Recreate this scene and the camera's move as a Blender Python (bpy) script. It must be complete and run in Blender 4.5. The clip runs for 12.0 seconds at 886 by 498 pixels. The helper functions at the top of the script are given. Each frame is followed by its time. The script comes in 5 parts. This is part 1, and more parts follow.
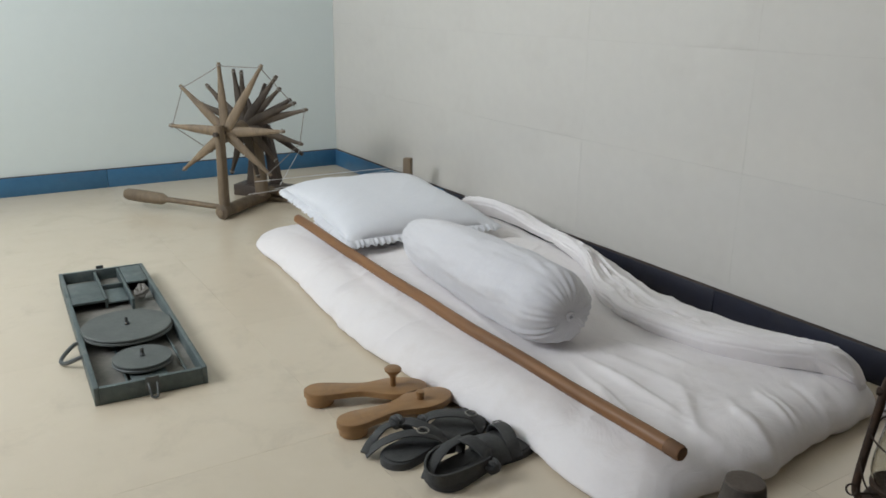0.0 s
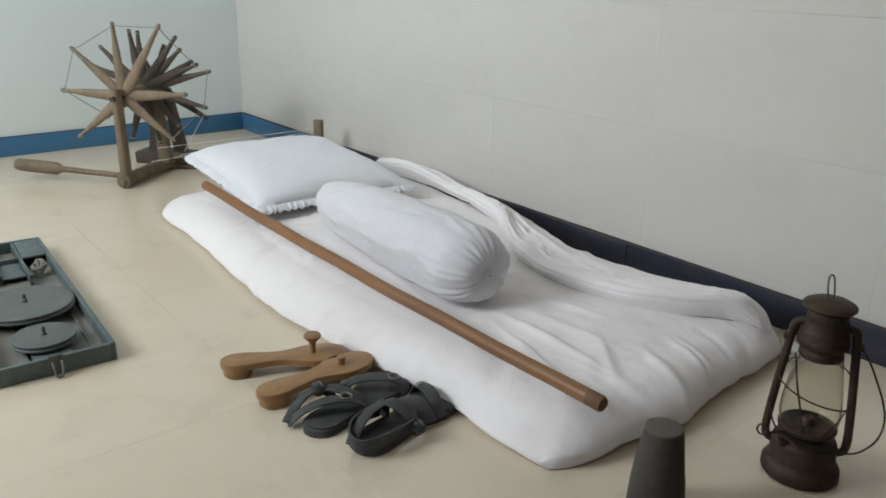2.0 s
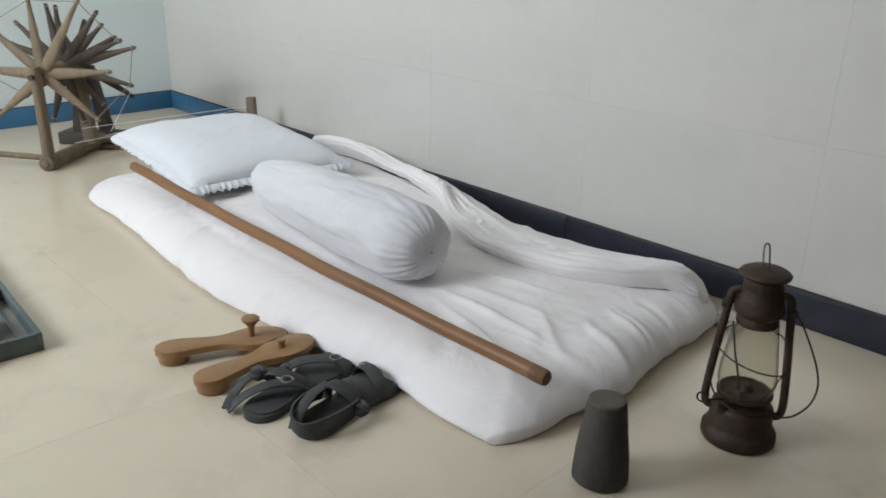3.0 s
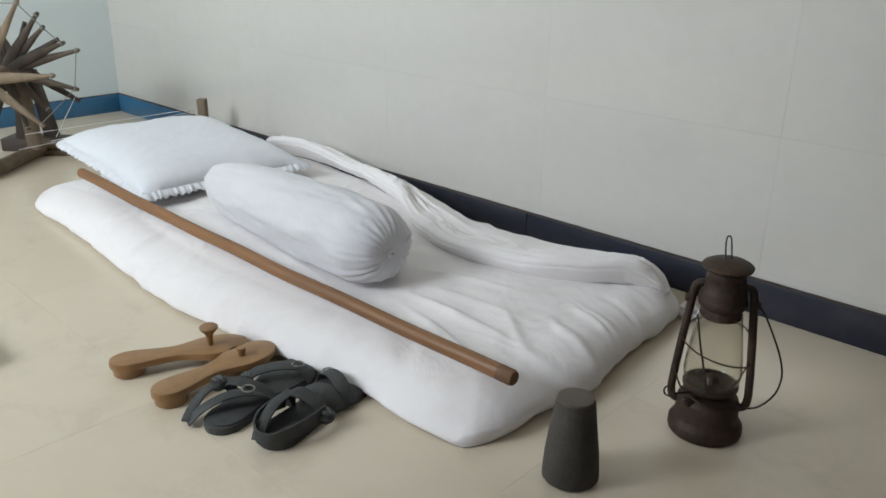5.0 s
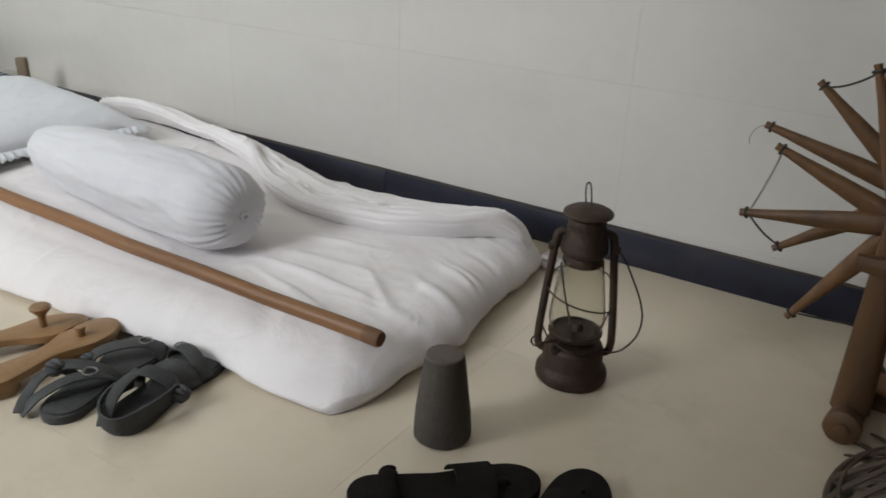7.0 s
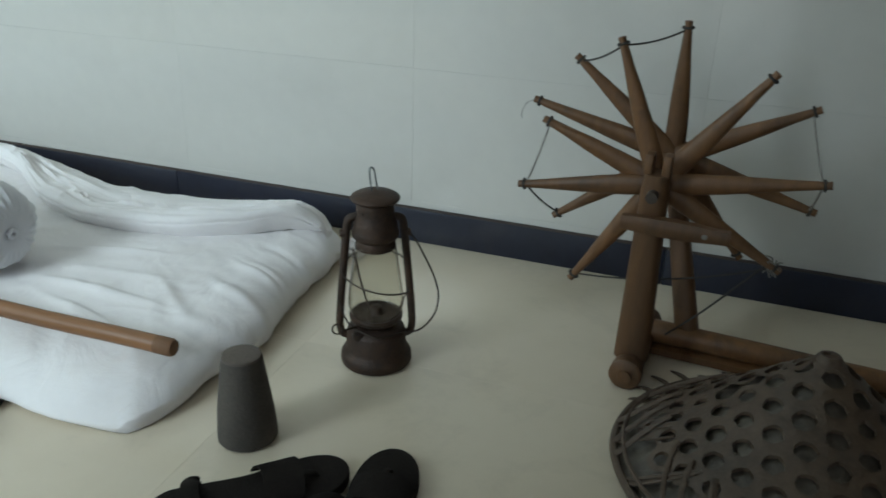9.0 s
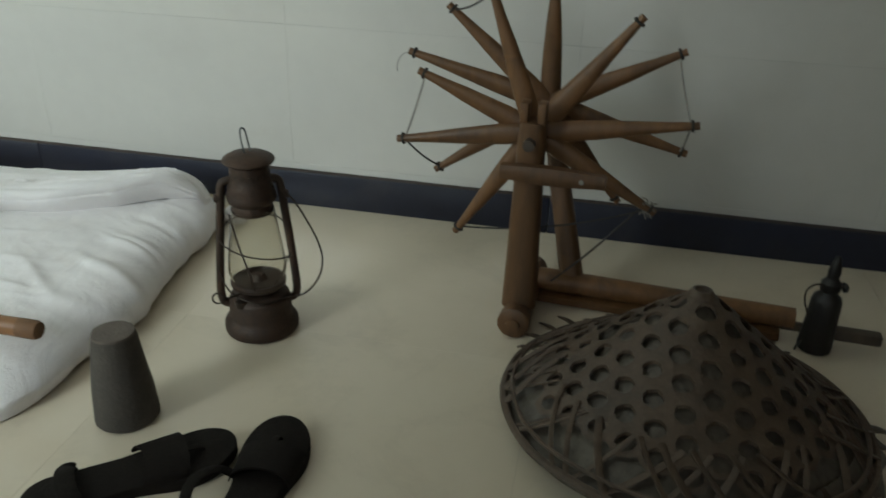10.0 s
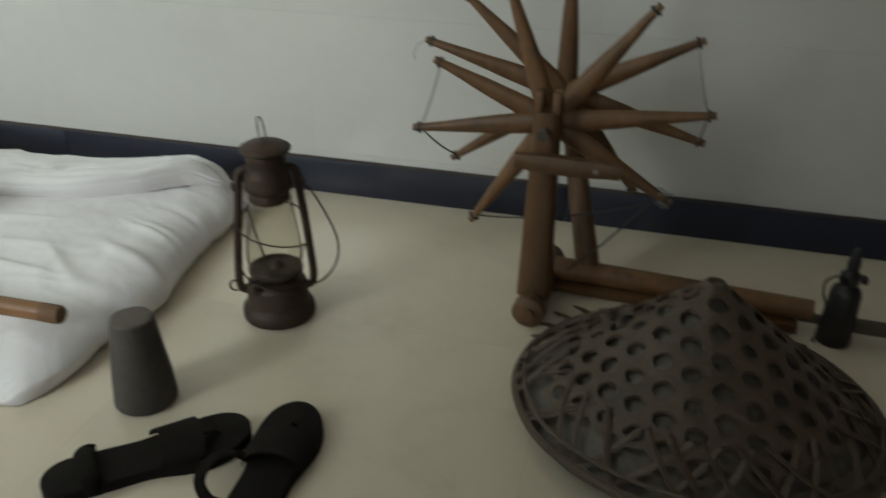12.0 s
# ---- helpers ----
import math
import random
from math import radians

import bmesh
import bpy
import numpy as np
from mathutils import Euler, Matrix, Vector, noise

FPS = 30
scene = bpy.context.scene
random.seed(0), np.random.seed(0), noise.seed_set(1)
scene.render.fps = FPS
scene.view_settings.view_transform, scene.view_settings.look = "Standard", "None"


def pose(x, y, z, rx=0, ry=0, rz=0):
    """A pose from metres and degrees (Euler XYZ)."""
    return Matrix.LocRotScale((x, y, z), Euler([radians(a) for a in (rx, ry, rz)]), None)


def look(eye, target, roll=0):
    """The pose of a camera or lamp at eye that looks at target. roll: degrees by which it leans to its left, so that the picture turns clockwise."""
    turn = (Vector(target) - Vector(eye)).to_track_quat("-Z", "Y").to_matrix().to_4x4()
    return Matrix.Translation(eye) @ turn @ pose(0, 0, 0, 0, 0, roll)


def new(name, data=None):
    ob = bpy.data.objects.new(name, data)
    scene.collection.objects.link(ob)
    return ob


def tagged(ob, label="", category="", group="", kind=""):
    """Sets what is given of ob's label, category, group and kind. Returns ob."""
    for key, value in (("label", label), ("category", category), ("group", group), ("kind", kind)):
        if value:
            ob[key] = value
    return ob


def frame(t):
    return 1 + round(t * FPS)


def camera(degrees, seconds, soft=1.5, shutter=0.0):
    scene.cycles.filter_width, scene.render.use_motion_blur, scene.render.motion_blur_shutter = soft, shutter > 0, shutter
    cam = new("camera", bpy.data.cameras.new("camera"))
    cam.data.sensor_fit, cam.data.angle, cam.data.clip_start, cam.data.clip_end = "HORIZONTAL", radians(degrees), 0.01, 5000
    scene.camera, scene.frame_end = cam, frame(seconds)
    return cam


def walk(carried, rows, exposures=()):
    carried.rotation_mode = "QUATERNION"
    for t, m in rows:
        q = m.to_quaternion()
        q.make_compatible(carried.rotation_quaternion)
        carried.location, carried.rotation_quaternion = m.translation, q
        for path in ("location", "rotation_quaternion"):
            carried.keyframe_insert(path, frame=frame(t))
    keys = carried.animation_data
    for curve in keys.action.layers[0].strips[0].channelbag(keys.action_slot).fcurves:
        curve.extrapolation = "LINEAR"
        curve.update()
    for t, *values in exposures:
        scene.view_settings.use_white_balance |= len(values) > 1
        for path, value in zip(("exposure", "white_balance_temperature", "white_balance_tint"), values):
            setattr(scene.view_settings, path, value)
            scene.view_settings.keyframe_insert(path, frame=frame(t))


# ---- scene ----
cam = camera(58.1, 12.0, 1.6, 0.5)
EXPOSURES = [(0, -0.1, 6500, 12), (2.5, 0.08, 6400, 11), (3.5, 0.15, 6300, 11), (5.5, 0.14, 6400, 10), (7, 0.06, 6600, 13), (9, 0.14, 5800, -2), (9.5, 0.12, 6100, -3),
             (10.5, 0.03, 6500, 1), (12, 0.04, 6550, 2)]
PATH = [
    (0, (3.695, -1.676, 0.794), (2.079, -0.66, 0.205), 0.77),
    (0.5, (3.689, -1.674, 0.792), (2.099, -0.628, 0.179), 0.76),
    (1, (3.688, -1.677, 0.791), (2.137, -0.589, 0.151), 0.79),
    (1.5, (3.679, -1.677, 0.788), (2.171, -0.539, 0.134), 0.98),
    (2, (3.674, -1.669, 0.783), (2.203, -0.492, 0.108), 0.88),
    (2.5, (3.664, -1.663, 0.779), (2.254, -0.44, 0.064), 0.71),
    (3, (3.658, -1.656, 0.776), (2.302, -0.379, 0.05), 1.1),
    (3.5, (3.66, -1.653, 0.779), (2.347, -0.326, 0.06), 1.11),
    (5.5, (3.631, -1.638, 0.767), (2.37, -0.277, 0.02), 0.6),
    (6, (3.626, -1.627, 0.757), (2.441, -0.218, -0.024), 1.43),
    (6.5, (3.609, -1.617, 0.75), (2.533, -0.137, -0.059), 1.75),
    (7, (3.607, -1.608, 0.744), (2.621, -0.067, -0.066), 2.1),
    (9, (3.66, -1.581, 0.749), (3.061, 0.137, -0.079), 1.77),
    (9.5, (3.674, -1.569, 0.744), (3.19, 0.175, -0.108), 2.13),
    (10, (3.684, -1.559, 0.734), (3.336, 0.189, -0.173), 1.82),
    (10.5, (3.695, -1.55, 0.729), (3.433, 0.194, -0.216), 1.55),
    (11, (3.702, -1.546, 0.729), (3.503, 0.203, -0.221), 2.17),
    (11.5, (3.703, -1.549, 0.727), (3.495, 0.173, -0.266), 2.09),
    (12, (3.708, -1.556, 0.743), (3.292, 0.158, -0.199), 1.13),
]
walk(cam, [(t, look(eye, target, roll)) for t, eye, target, roll in PATH], EXPOSURES)

# ---- light ----
world = bpy.data.worlds.new("daylight")
scene.world = world
world.use_nodes = True
wn = world.node_tree.nodes
sky = wn.new("ShaderNodeTexSky")
sky.sky_type, sky.sun_disc = "NISHITA", False
sky.sun_elevation, sky.sun_rotation = radians(62), radians(181)
world.node_tree.links.new(sky.outputs[0], wn["Background"].inputs[0])
wn["Background"].inputs[1].default_value = 0.12

ROOM_X, ROOM_Y, ROOM_Z = 5.25, -3.3, 2.9
WINDOW = (0.75, 2.15, 1.15, 2.55)     # x0, x1, z0, z1 in the wall opposite the bed
DOORWAY = (3.05, 3.95, 2.05)          # x0, x1 and height of the open doorway behind the camera


def area(name, m, w, h, power, colour):
    d = bpy.data.lights.new(name, "AREA")
    d.shape, d.size, d.size_y, d.energy, d.color = "RECTANGLE", w, h, power, colour
    ob = new(name, d)
    ob.matrix_world = m
    return ob


area("window_daylight", pose(1.45, ROOM_Y + 0.02, 1.85, 84, 0, 0), 1.3, 1.35, 66, (0.90, 0.955, 1.0))
area("doorway_daylight", pose(3.5, ROOM_Y + 0.02, 1.05, 90, 0, 0), 0.86, 1.95, 3.5, (1.0, 0.93, 0.86))
sun = new("sun", bpy.data.lights.new("sun", "SUN"))
sun.data.energy, sun.data.angle, sun.data.color = 2.2, radians(0.5), (1.0, 0.94, 0.84)
sun.matrix_world = look((1.5, -6, 5.4), (1.55, -3.13, 0))


# ---- materials ----
def tex(nt, kind, **inputs):
    n = nt.nodes.new("ShaderNodeTex" + kind)
    for k, v in inputs.items():
        n.inputs[k].default_value = v
    return n


def surface(name, base, second=None, rough=0.5, metal=0.0, big=3.0, fine=60.0, amount=0.35, bump=0.1, bump_scale=200.0,
            stretch=(1, 1, 1), crumple=0.0, crumple_scale=18.0, dirt=None, dirt_amount=0.0, dirt_scale=2.0, vary=0.0, spec=0.5, sheen=0.0, rough_var=0.1, coat=0.0):
    """A node material: base and second colour mixed by coarse and fine noise, patches of dirt, grain relief."""
    m = bpy.data.materials.new(name)
    m.use_nodes = True
    nt = m.node_tree
    b = nt.nodes["Principled BSDF"]
    link = nt.links.new
    co = nt.nodes.new("ShaderNodeTexCoord")
    mp = nt.nodes.new("ShaderNodeMapping")
    mp.inputs["Scale"].default_value = stretch
    link(co.outputs["Object"], mp.inputs["Vector"])
    n1 = tex(nt, "Noise", Scale=big, Detail=5.0, Roughness=0.6)
    n2 = tex(nt, "Noise", Scale=fine, Detail=4.0, Roughness=0.65)
    for n in (n1, n2):
        link(mp.outputs[0], n.inputs["Vector"])
    second = second or tuple(c * 0.7 for c in base)
    add = nt.nodes.new("ShaderNodeMath")
    add.operation = "MULTIPLY_ADD"
    link(n1.outputs["Fac"], add.inputs[0])
    add.inputs[1].default_value = 0.6
    sc = nt.nodes.new("ShaderNodeMath")
    sc.operation = "MULTIPLY"
    link(n2.outputs["Fac"], sc.inputs[0])
    sc.inputs[1].default_value = 0.4
    link(sc.outputs[0], add.inputs[2])
    ramp = nt.nodes.new("ShaderNodeMapRange")
    ramp.inputs["From Min"].default_value, ramp.inputs["From Max"].default_value = 0.36, 0.64
    ramp.inputs["To Max"].default_value = min(1.0, amount * 2)
    link(add.outputs[0], ramp.inputs["Value"])
    mix = nt.nodes.new("ShaderNodeMix")
    mix.data_type = "RGBA"
    mix.inputs["A"].default_value, mix.inputs["B"].default_value = (*base, 1), (*second, 1)
    link(ramp.outputs[0], mix.inputs["Factor"])
    colour = mix.outputs["Result"]
    if dirt:
        n3 = tex(nt, "Noise", Scale=dirt_scale, Detail=6.0, Roughness=0.7, Distortion=0.4)
        link(co.outputs["Object"], n3.inputs["Vector"])
        r3 = nt.nodes.new("ShaderNodeMapRange")
        r3.inputs["From Min"].default_value, r3.inputs["From Max"].default_value = 0.52, 0.72
        r3.inputs["To Max"].default_value = dirt_amount
        link(n3.outputs["Fac"], r3.inputs["Value"])
        m3 = nt.nodes.new("ShaderNodeMix")
        m3.data_type = "RGBA"
        link(colour, m3.inputs["A"])
        m3.inputs["B"].default_value = (*dirt, 1)
        link(r3.outputs[0], m3.inputs["Factor"])
        colour = m3.outputs["Result"]
    if vary:
        info = nt.nodes.new("ShaderNodeObjectInfo")
        hsv = nt.nodes.new("ShaderNodeHueSaturation")
        vr = nt.nodes.new("ShaderNodeMapRange")
        vr.inputs["To Min"].default_value, vr.inputs["To Max"].default_value = 1 - vary, 1 + vary
        link(info.outputs["Random"], vr.inputs["Value"])
        link(vr.outputs[0], hsv.inputs["Value"])
        link(colour, hsv.inputs["Color"])
        colour = hsv.outputs["Color"]
    link(colour, b.inputs["Base Color"])
    rr = nt.nodes.new("ShaderNodeMapRange")
    rr.inputs["To Min"].default_value, rr.inputs["To Max"].default_value = max(0.02, rough - rough_var), min(1, rough + rough_var)
    link(n1.outputs["Fac"], rr.inputs["Value"])
    link(rr.outputs[0], b.inputs["Roughness"])
    b.inputs["Metallic"].default_value = metal
    b.inputs["Specular IOR Level"].default_value = spec
    b.inputs["Sheen Weight"].default_value = sheen
    b.inputs["Coat Weight"].default_value = coat
    if bump:
        n4 = tex(nt, "Noise", Scale=bump_scale, Detail=3.0)
        link(mp.outputs[0], n4.inputs["Vector"])
        bp = nt.nodes.new("ShaderNodeBump")
        bp.inputs["Strength"].default_value, bp.inputs["Distance"].default_value = bump, 0.002
        link(n4.outputs["Fac"], bp.inputs["Height"])
        if crumple:
            n5 = tex(nt, "Noise", Scale=crumple_scale, Detail=6.0, Roughness=0.55, Distortion=1.6)
            link(co.outputs["Object"], n5.inputs["Vector"])
            bp2 = nt.nodes.new("ShaderNodeBump")
            bp2.inputs["Strength"].default_value, bp2.inputs["Distance"].default_value = crumple, 0.012
            link(n5.outputs["Fac"], bp2.inputs["Height"])
            link(bp2.outputs[0], bp.inputs["Normal"])
        link(bp.outputs[0], b.inputs["Normal"])
    return m


M_TILE_WALL = surface("cream_wall_tile", (0.63, 0.61, 0.565), (0.58, 0.56, 0.52), rough=0.13, big=1.6, fine=25, amount=0.3, bump=0.03,
                      bump_scale=40, dirt=(0.50, 0.47, 0.42), dirt_amount=0.2, dirt_scale=3.0, vary=0.012, rough_var=0.05)
M_PLASTER = surface("white_wall_paint", (0.74, 0.815, 0.805), (0.70, 0.775, 0.765), rough=0.45, big=1.2, fine=18, amount=0.3, bump=0.06, bump_scale=60)
# invented dark colour for unseen walls, so less light bounces to the right
M_WALL_UNSEEN = surface("bounce_cutting_wall_dark", (0.20, 0.17, 0.14), rough=0.7, bump=0.1)
M_CEILING = surface("ceiling_whitewash", (0.78, 0.77, 0.74), rough=0.8, amount=0.15, bump=0.08, bump_scale=80)
M_FLOOR = surface("beige_floor_tile", (0.69, 0.605, 0.470), (0.64, 0.555, 0.42), rough=0.22, big=2.5, fine=14, amount=0.35, bump=0.02,
                  bump_scale=30, dirt=(0.40, 0.345, 0.265), dirt_amount=0.3, dirt_scale=5.0, vary=0.01, rough_var=0.07)
M_GROUT = surface("tile_grout", (0.46, 0.42, 0.33), rough=0.9, bump=0.2)
M_GROUT_WALL = surface("wall_grout", (0.62, 0.60, 0.55), rough=0.9, bump=0.2)
# one blue skirting in two colours: lit near the corner, shaded farther along
M_SKIRT_LIT = surface("blue_skirting_lit", (0.052, 0.175, 0.315), (0.038, 0.13, 0.245), rough=0.35, big=4, fine=40, amount=0.4, bump=0.1,
                       dirt=(0.10, 0.14, 0.2), dirt_amount=0.3, dirt_scale=9)
M_SKIRT_SHADED = surface("navy_skirting_shaded", (0.016, 0.019, 0.036), (0.010, 0.011, 0.02), rough=0.4, big=4, fine=40, amount=0.4, bump=0.1,
                       dirt=(0.05, 0.045, 0.05), dirt_amount=0.4, dirt_scale=7)
M_SKIRT_TOP = surface("skirting_top_edge", (0.07, 0.05, 0.04), (0.03, 0.025, 0.025), rough=0.8, bump=0.5, bump_scale=90)
M_SHEET = surface("white_cotton_sheet", (0.87, 0.835, 0.825), (0.82, 0.785, 0.775), rough=0.9, big=4, fine=90, amount=0.25, bump=0.25, bump_scale=500,
                  dirt=(0.66, 0.60, 0.55), dirt_amount=0.30, dirt_scale=5, crumple=0.45, crumple_scale=6.5, sheen=0.2, spec=0.2)
M_BOLSTER = surface("pale_grey_cotton", (0.72, 0.715, 0.735), (0.66, 0.655, 0.68), rough=0.9, big=6, fine=110, amount=0.3, bump=0.3, bump_scale=600,
                    dirt=(0.52, 0.52, 0.56), dirt_amount=0.25, dirt_scale=7, crumple=0.2, crumple_scale=14, sheen=0.2, spec=0.2)
M_PILLOW = surface("bluish_white_cotton", (0.77, 0.785, 0.815), (0.71, 0.725, 0.76), rough=0.9, crumple=0.22, crumple_scale=14, big=6, fine=110, amount=0.3, bump=0.3, bump_scale=600,
                   sheen=0.2, spec=0.2)
M_STICK = surface("polished_brown_wood", (0.33, 0.150, 0.050), (0.17, 0.080, 0.032), rough=0.45, big=3, fine=30, amount=0.5, bump=0.15, bump_scale=120,
                  stretch=(0.15, 1, 1), rough_var=0.12)
M_STICK_TIP = surface("worn_stick_tip", (0.20, 0.098, 0.042), (0.10, 0.054, 0.028), rough=0.7, bump=0.4, bump_scale=150)
M_KHADAU = surface("honey_brown_wood", (0.34, 0.190, 0.080), (0.22, 0.122, 0.052), rough=0.42, big=5, fine=45, amount=0.45, bump=0.12, bump_scale=150,
                   stretch=(1, 0.2, 1), dirt=(0.13, 0.08, 0.05), dirt_amount=0.4, dirt_scale=18)
M_LEATHER = surface("black_leather", (0.052, 0.054, 0.053), (0.030, 0.031, 0.032), rough=0.62, big=14, fine=120, amount=0.5, bump=0.4, bump_scale=260,
                    dirt=(0.07, 0.072, 0.074), dirt_amount=0.35, dirt_scale=22)
M_LEATHER_BROWN = surface("dark_brown_leather", (0.013, 0.010, 0.008), (0.007, 0.0055, 0.0045), rough=0.7, spec=0.12, big=14, fine=120, amount=0.5, bump=0.4,
                          bump_scale=260, dirt=(0.022, 0.018, 0.014), dirt_amount=0.4, dirt_scale=22)
M_BUCKLE = surface("dull_buckle_metal", (0.35, 0.34, 0.32), rough=0.4, metal=1.0, bump=0.2)
M_STONE = surface("grey_brown_stone", (0.082, 0.069, 0.057), (0.052, 0.045, 0.038), rough=0.75, big=12, fine=140, amount=0.5, bump=0.5, bump_scale=220)
M_STONE_WORN = surface("worn_brown_stone", (0.125, 0.098, 0.078), (0.080, 0.064, 0.052), rough=0.65, big=12, fine=140, amount=0.5, bump=0.4, bump_scale=220)
M_RUST = surface("rusted_lantern_tin", (0.036, 0.025, 0.019), (0.080, 0.044, 0.026), rough=0.6, metal=0.35, big=16, fine=120, amount=0.45, bump=0.5,
                 bump_scale=240, dirt=(0.02, 0.018, 0.018), dirt_amount=0.5, dirt_scale=25)
M_WIRE = surface("dark_rusty_wire", (0.05, 0.035, 0.025), rough=0.6, metal=0.5, bump=0.3)
M_WOOD_OLD = surface("weathered_grey_brown_wood", (0.27, 0.20, 0.125), (0.14, 0.105, 0.07), rough=0.65, big=6, fine=60, amount=0.5, bump=0.4,
                     bump_scale=130, stretch=(1, 1, 0.2), dirt=(0.07, 0.055, 0.045), dirt_amount=0.5, dirt_scale=10, vary=0.32)
M_WOOD_WARM = surface("oiled_teak_wood", (0.195, 0.094, 0.035), (0.090, 0.046, 0.020), rough=0.5, big=6, fine=60, amount=0.5, bump=0.3,
                      bump_scale=130, stretch=(1, 1, 0.2), dirt=(0.040, 0.028, 0.020), dirt_amount=0.65, dirt_scale=13, vary=0.2)
# dimmed wood colour: the shade on the far wheel's rear spokes is painted in
M_WOOD_DIM = surface("shade_dimmed_grey_brown_wood", (0.12, 0.090, 0.062), (0.06, 0.046, 0.035), rough=0.7, big=6, fine=60, amount=0.5, bump=0.4, bump_scale=130,
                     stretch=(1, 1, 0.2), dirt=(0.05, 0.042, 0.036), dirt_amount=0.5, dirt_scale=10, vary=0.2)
# aged wood, also darkened to stand for shade deep in the far wheel
M_WOOD_DARK = surface("dark_aged_shaded_wood", (0.075, 0.055, 0.042), (0.04, 0.03, 0.024), rough=0.65, big=6, fine=60, amount=0.5, bump=0.4, bump_scale=130)
M_CORD = surface("grey_cord", (0.32, 0.30, 0.27), rough=0.9, bump=0.4, bump_scale=900)
M_CORD_DARK = surface("dark_cord", (0.05, 0.045, 0.04), rough=0.9, bump=0.4, bump_scale=900)
M_THREAD = surface("white_cotton_thread", (0.75, 0.75, 0.74), rough=0.9, bump=0.2)
M_COTTON = surface("raw_cotton_tuft", (0.26, 0.245, 0.22), (0.15, 0.14, 0.12), rough=0.95, bump=0.6, bump_scale=300)
M_CASE = surface("grey_green_painted_wood", (0.115, 0.145, 0.143), (0.070, 0.096, 0.098), rough=0.5, big=8, fine=70, amount=0.5, bump=0.25, bump_scale=160,
                 dirt=(0.21, 0.22, 0.205), dirt_amount=0.55, dirt_scale=14, vary=0.1)
M_CASE_IN = surface("worn_case_lining", (0.25, 0.235, 0.205), (0.14, 0.14, 0.125), rough=0.7, big=8, fine=70, amount=0.5, bump=0.25, bump_scale=160)
M_DISC = surface("slate_green_disc_paint", (0.125, 0.138, 0.130), (0.085, 0.096, 0.092), rough=0.55, big=9, fine=80, amount=0.45, bump=0.25, bump_scale=160,
                 dirt=(0.16, 0.17, 0.155), dirt_amount=0.5, dirt_scale=11)
M_IRON = surface("dull_grey_iron", (0.16, 0.17, 0.17), (0.09, 0.10, 0.10), rough=0.5, metal=0.7, bump=0.4, bump_scale=250)
M_BAMBOO = surface("aged_bamboo_strip", (0.110, 0.074, 0.048), (0.062, 0.042, 0.028), rough=0.5, big=14, fine=90, amount=0.5, bump=0.4, bump_scale=220,
                   dirt=(0.045, 0.036, 0.03), dirt_amount=0.5, dirt_scale=12)
M_LEAF = surface("dried_leaf_lining", (0.052, 0.042, 0.032), (0.125, 0.104, 0.078), rough=0.38, big=18, fine=90, amount=0.5, bump=0.5, bump_scale=160,
                 stretch=(1, 1, 0.5))
M_BOTTLE = surface("dark_tarnished_tin", (0.03, 0.027, 0.025), (0.018, 0.016, 0.015), rough=0.45, metal=0.3, big=16, fine=100, amount=0.5, bump=0.3)
M_FRAME = surface("window_frame_paint", (0.25, 0.22, 0.18), rough=0.6, bump=0.2)
M_GROUND = surface("courtyard_ground", (0.42, 0.38, 0.31), (0.33, 0.30, 0.25), rough=0.9, big=1.0, fine=20, bump=0.4, bump_scale=40)


def glass_material():
    m = bpy.data.materials.new("lantern_globe_glass")
    m.use_nodes = True
    nt = m.node_tree
    b = nt.nodes["Principled BSDF"]
    b.inputs["Transmission Weight"].default_value = 1.0
    b.inputs["IOR"].default_value = 1.22
    b.inputs["Base Color"].default_value = (0.86, 0.85, 0.80, 1)
    n = tex(nt, "Noise", Scale=30.0, Detail=4.0)
    r = nt.nodes.new("ShaderNodeMapRange")
    r.inputs["To Min"].default_value, r.inputs["To Max"].default_value = 0.0, 0.22
    nt.links.new(n.outputs["Fac"], r.inputs["Value"])
    nt.links.new(r.outputs[0], b.inputs["Roughness"])
    return m


M_GLASS = glass_material()


# ---- mesh helpers ----
def finish(bm, sharp=40):
    bmesh.ops.recalc_face_normals(bm, faces=bm.faces)
    lim = radians(sharp)
    for f in bm.faces:
        f.smooth = True
    for e in bm.edges:
        if len(e.link_faces) == 2 and e.calc_face_angle(0.0) > lim:
            e.smooth = False


def to_mesh(name, bm, material, sharp=40):
    finish(bm, sharp)
    me = bpy.data.meshes.new(name)
    bm.to_mesh(me)
    bm.free()
    me.materials.append(material)
    return me


def part(name, bm, material, parent, label="", sharp=40):
    ob = new(name, to_mesh(name, bm, material, sharp))
    ob.parent = parent
    if label:
        tagged(ob, label)
    return ob


def thing(name, m, label, category, group="", kind=""):
    ob = new(name)
    ob.empty_display_size = 0.05
    ob.matrix_world = m
    return tagged(ob, label, category, group, kind)


def single(name, bm, material, m, label, category, group="", kind="", sharp=40):
    ob = new(name, to_mesh(name, bm, material, sharp))
    ob.matrix_world = m
    return tagged(ob, label, category, group, kind)


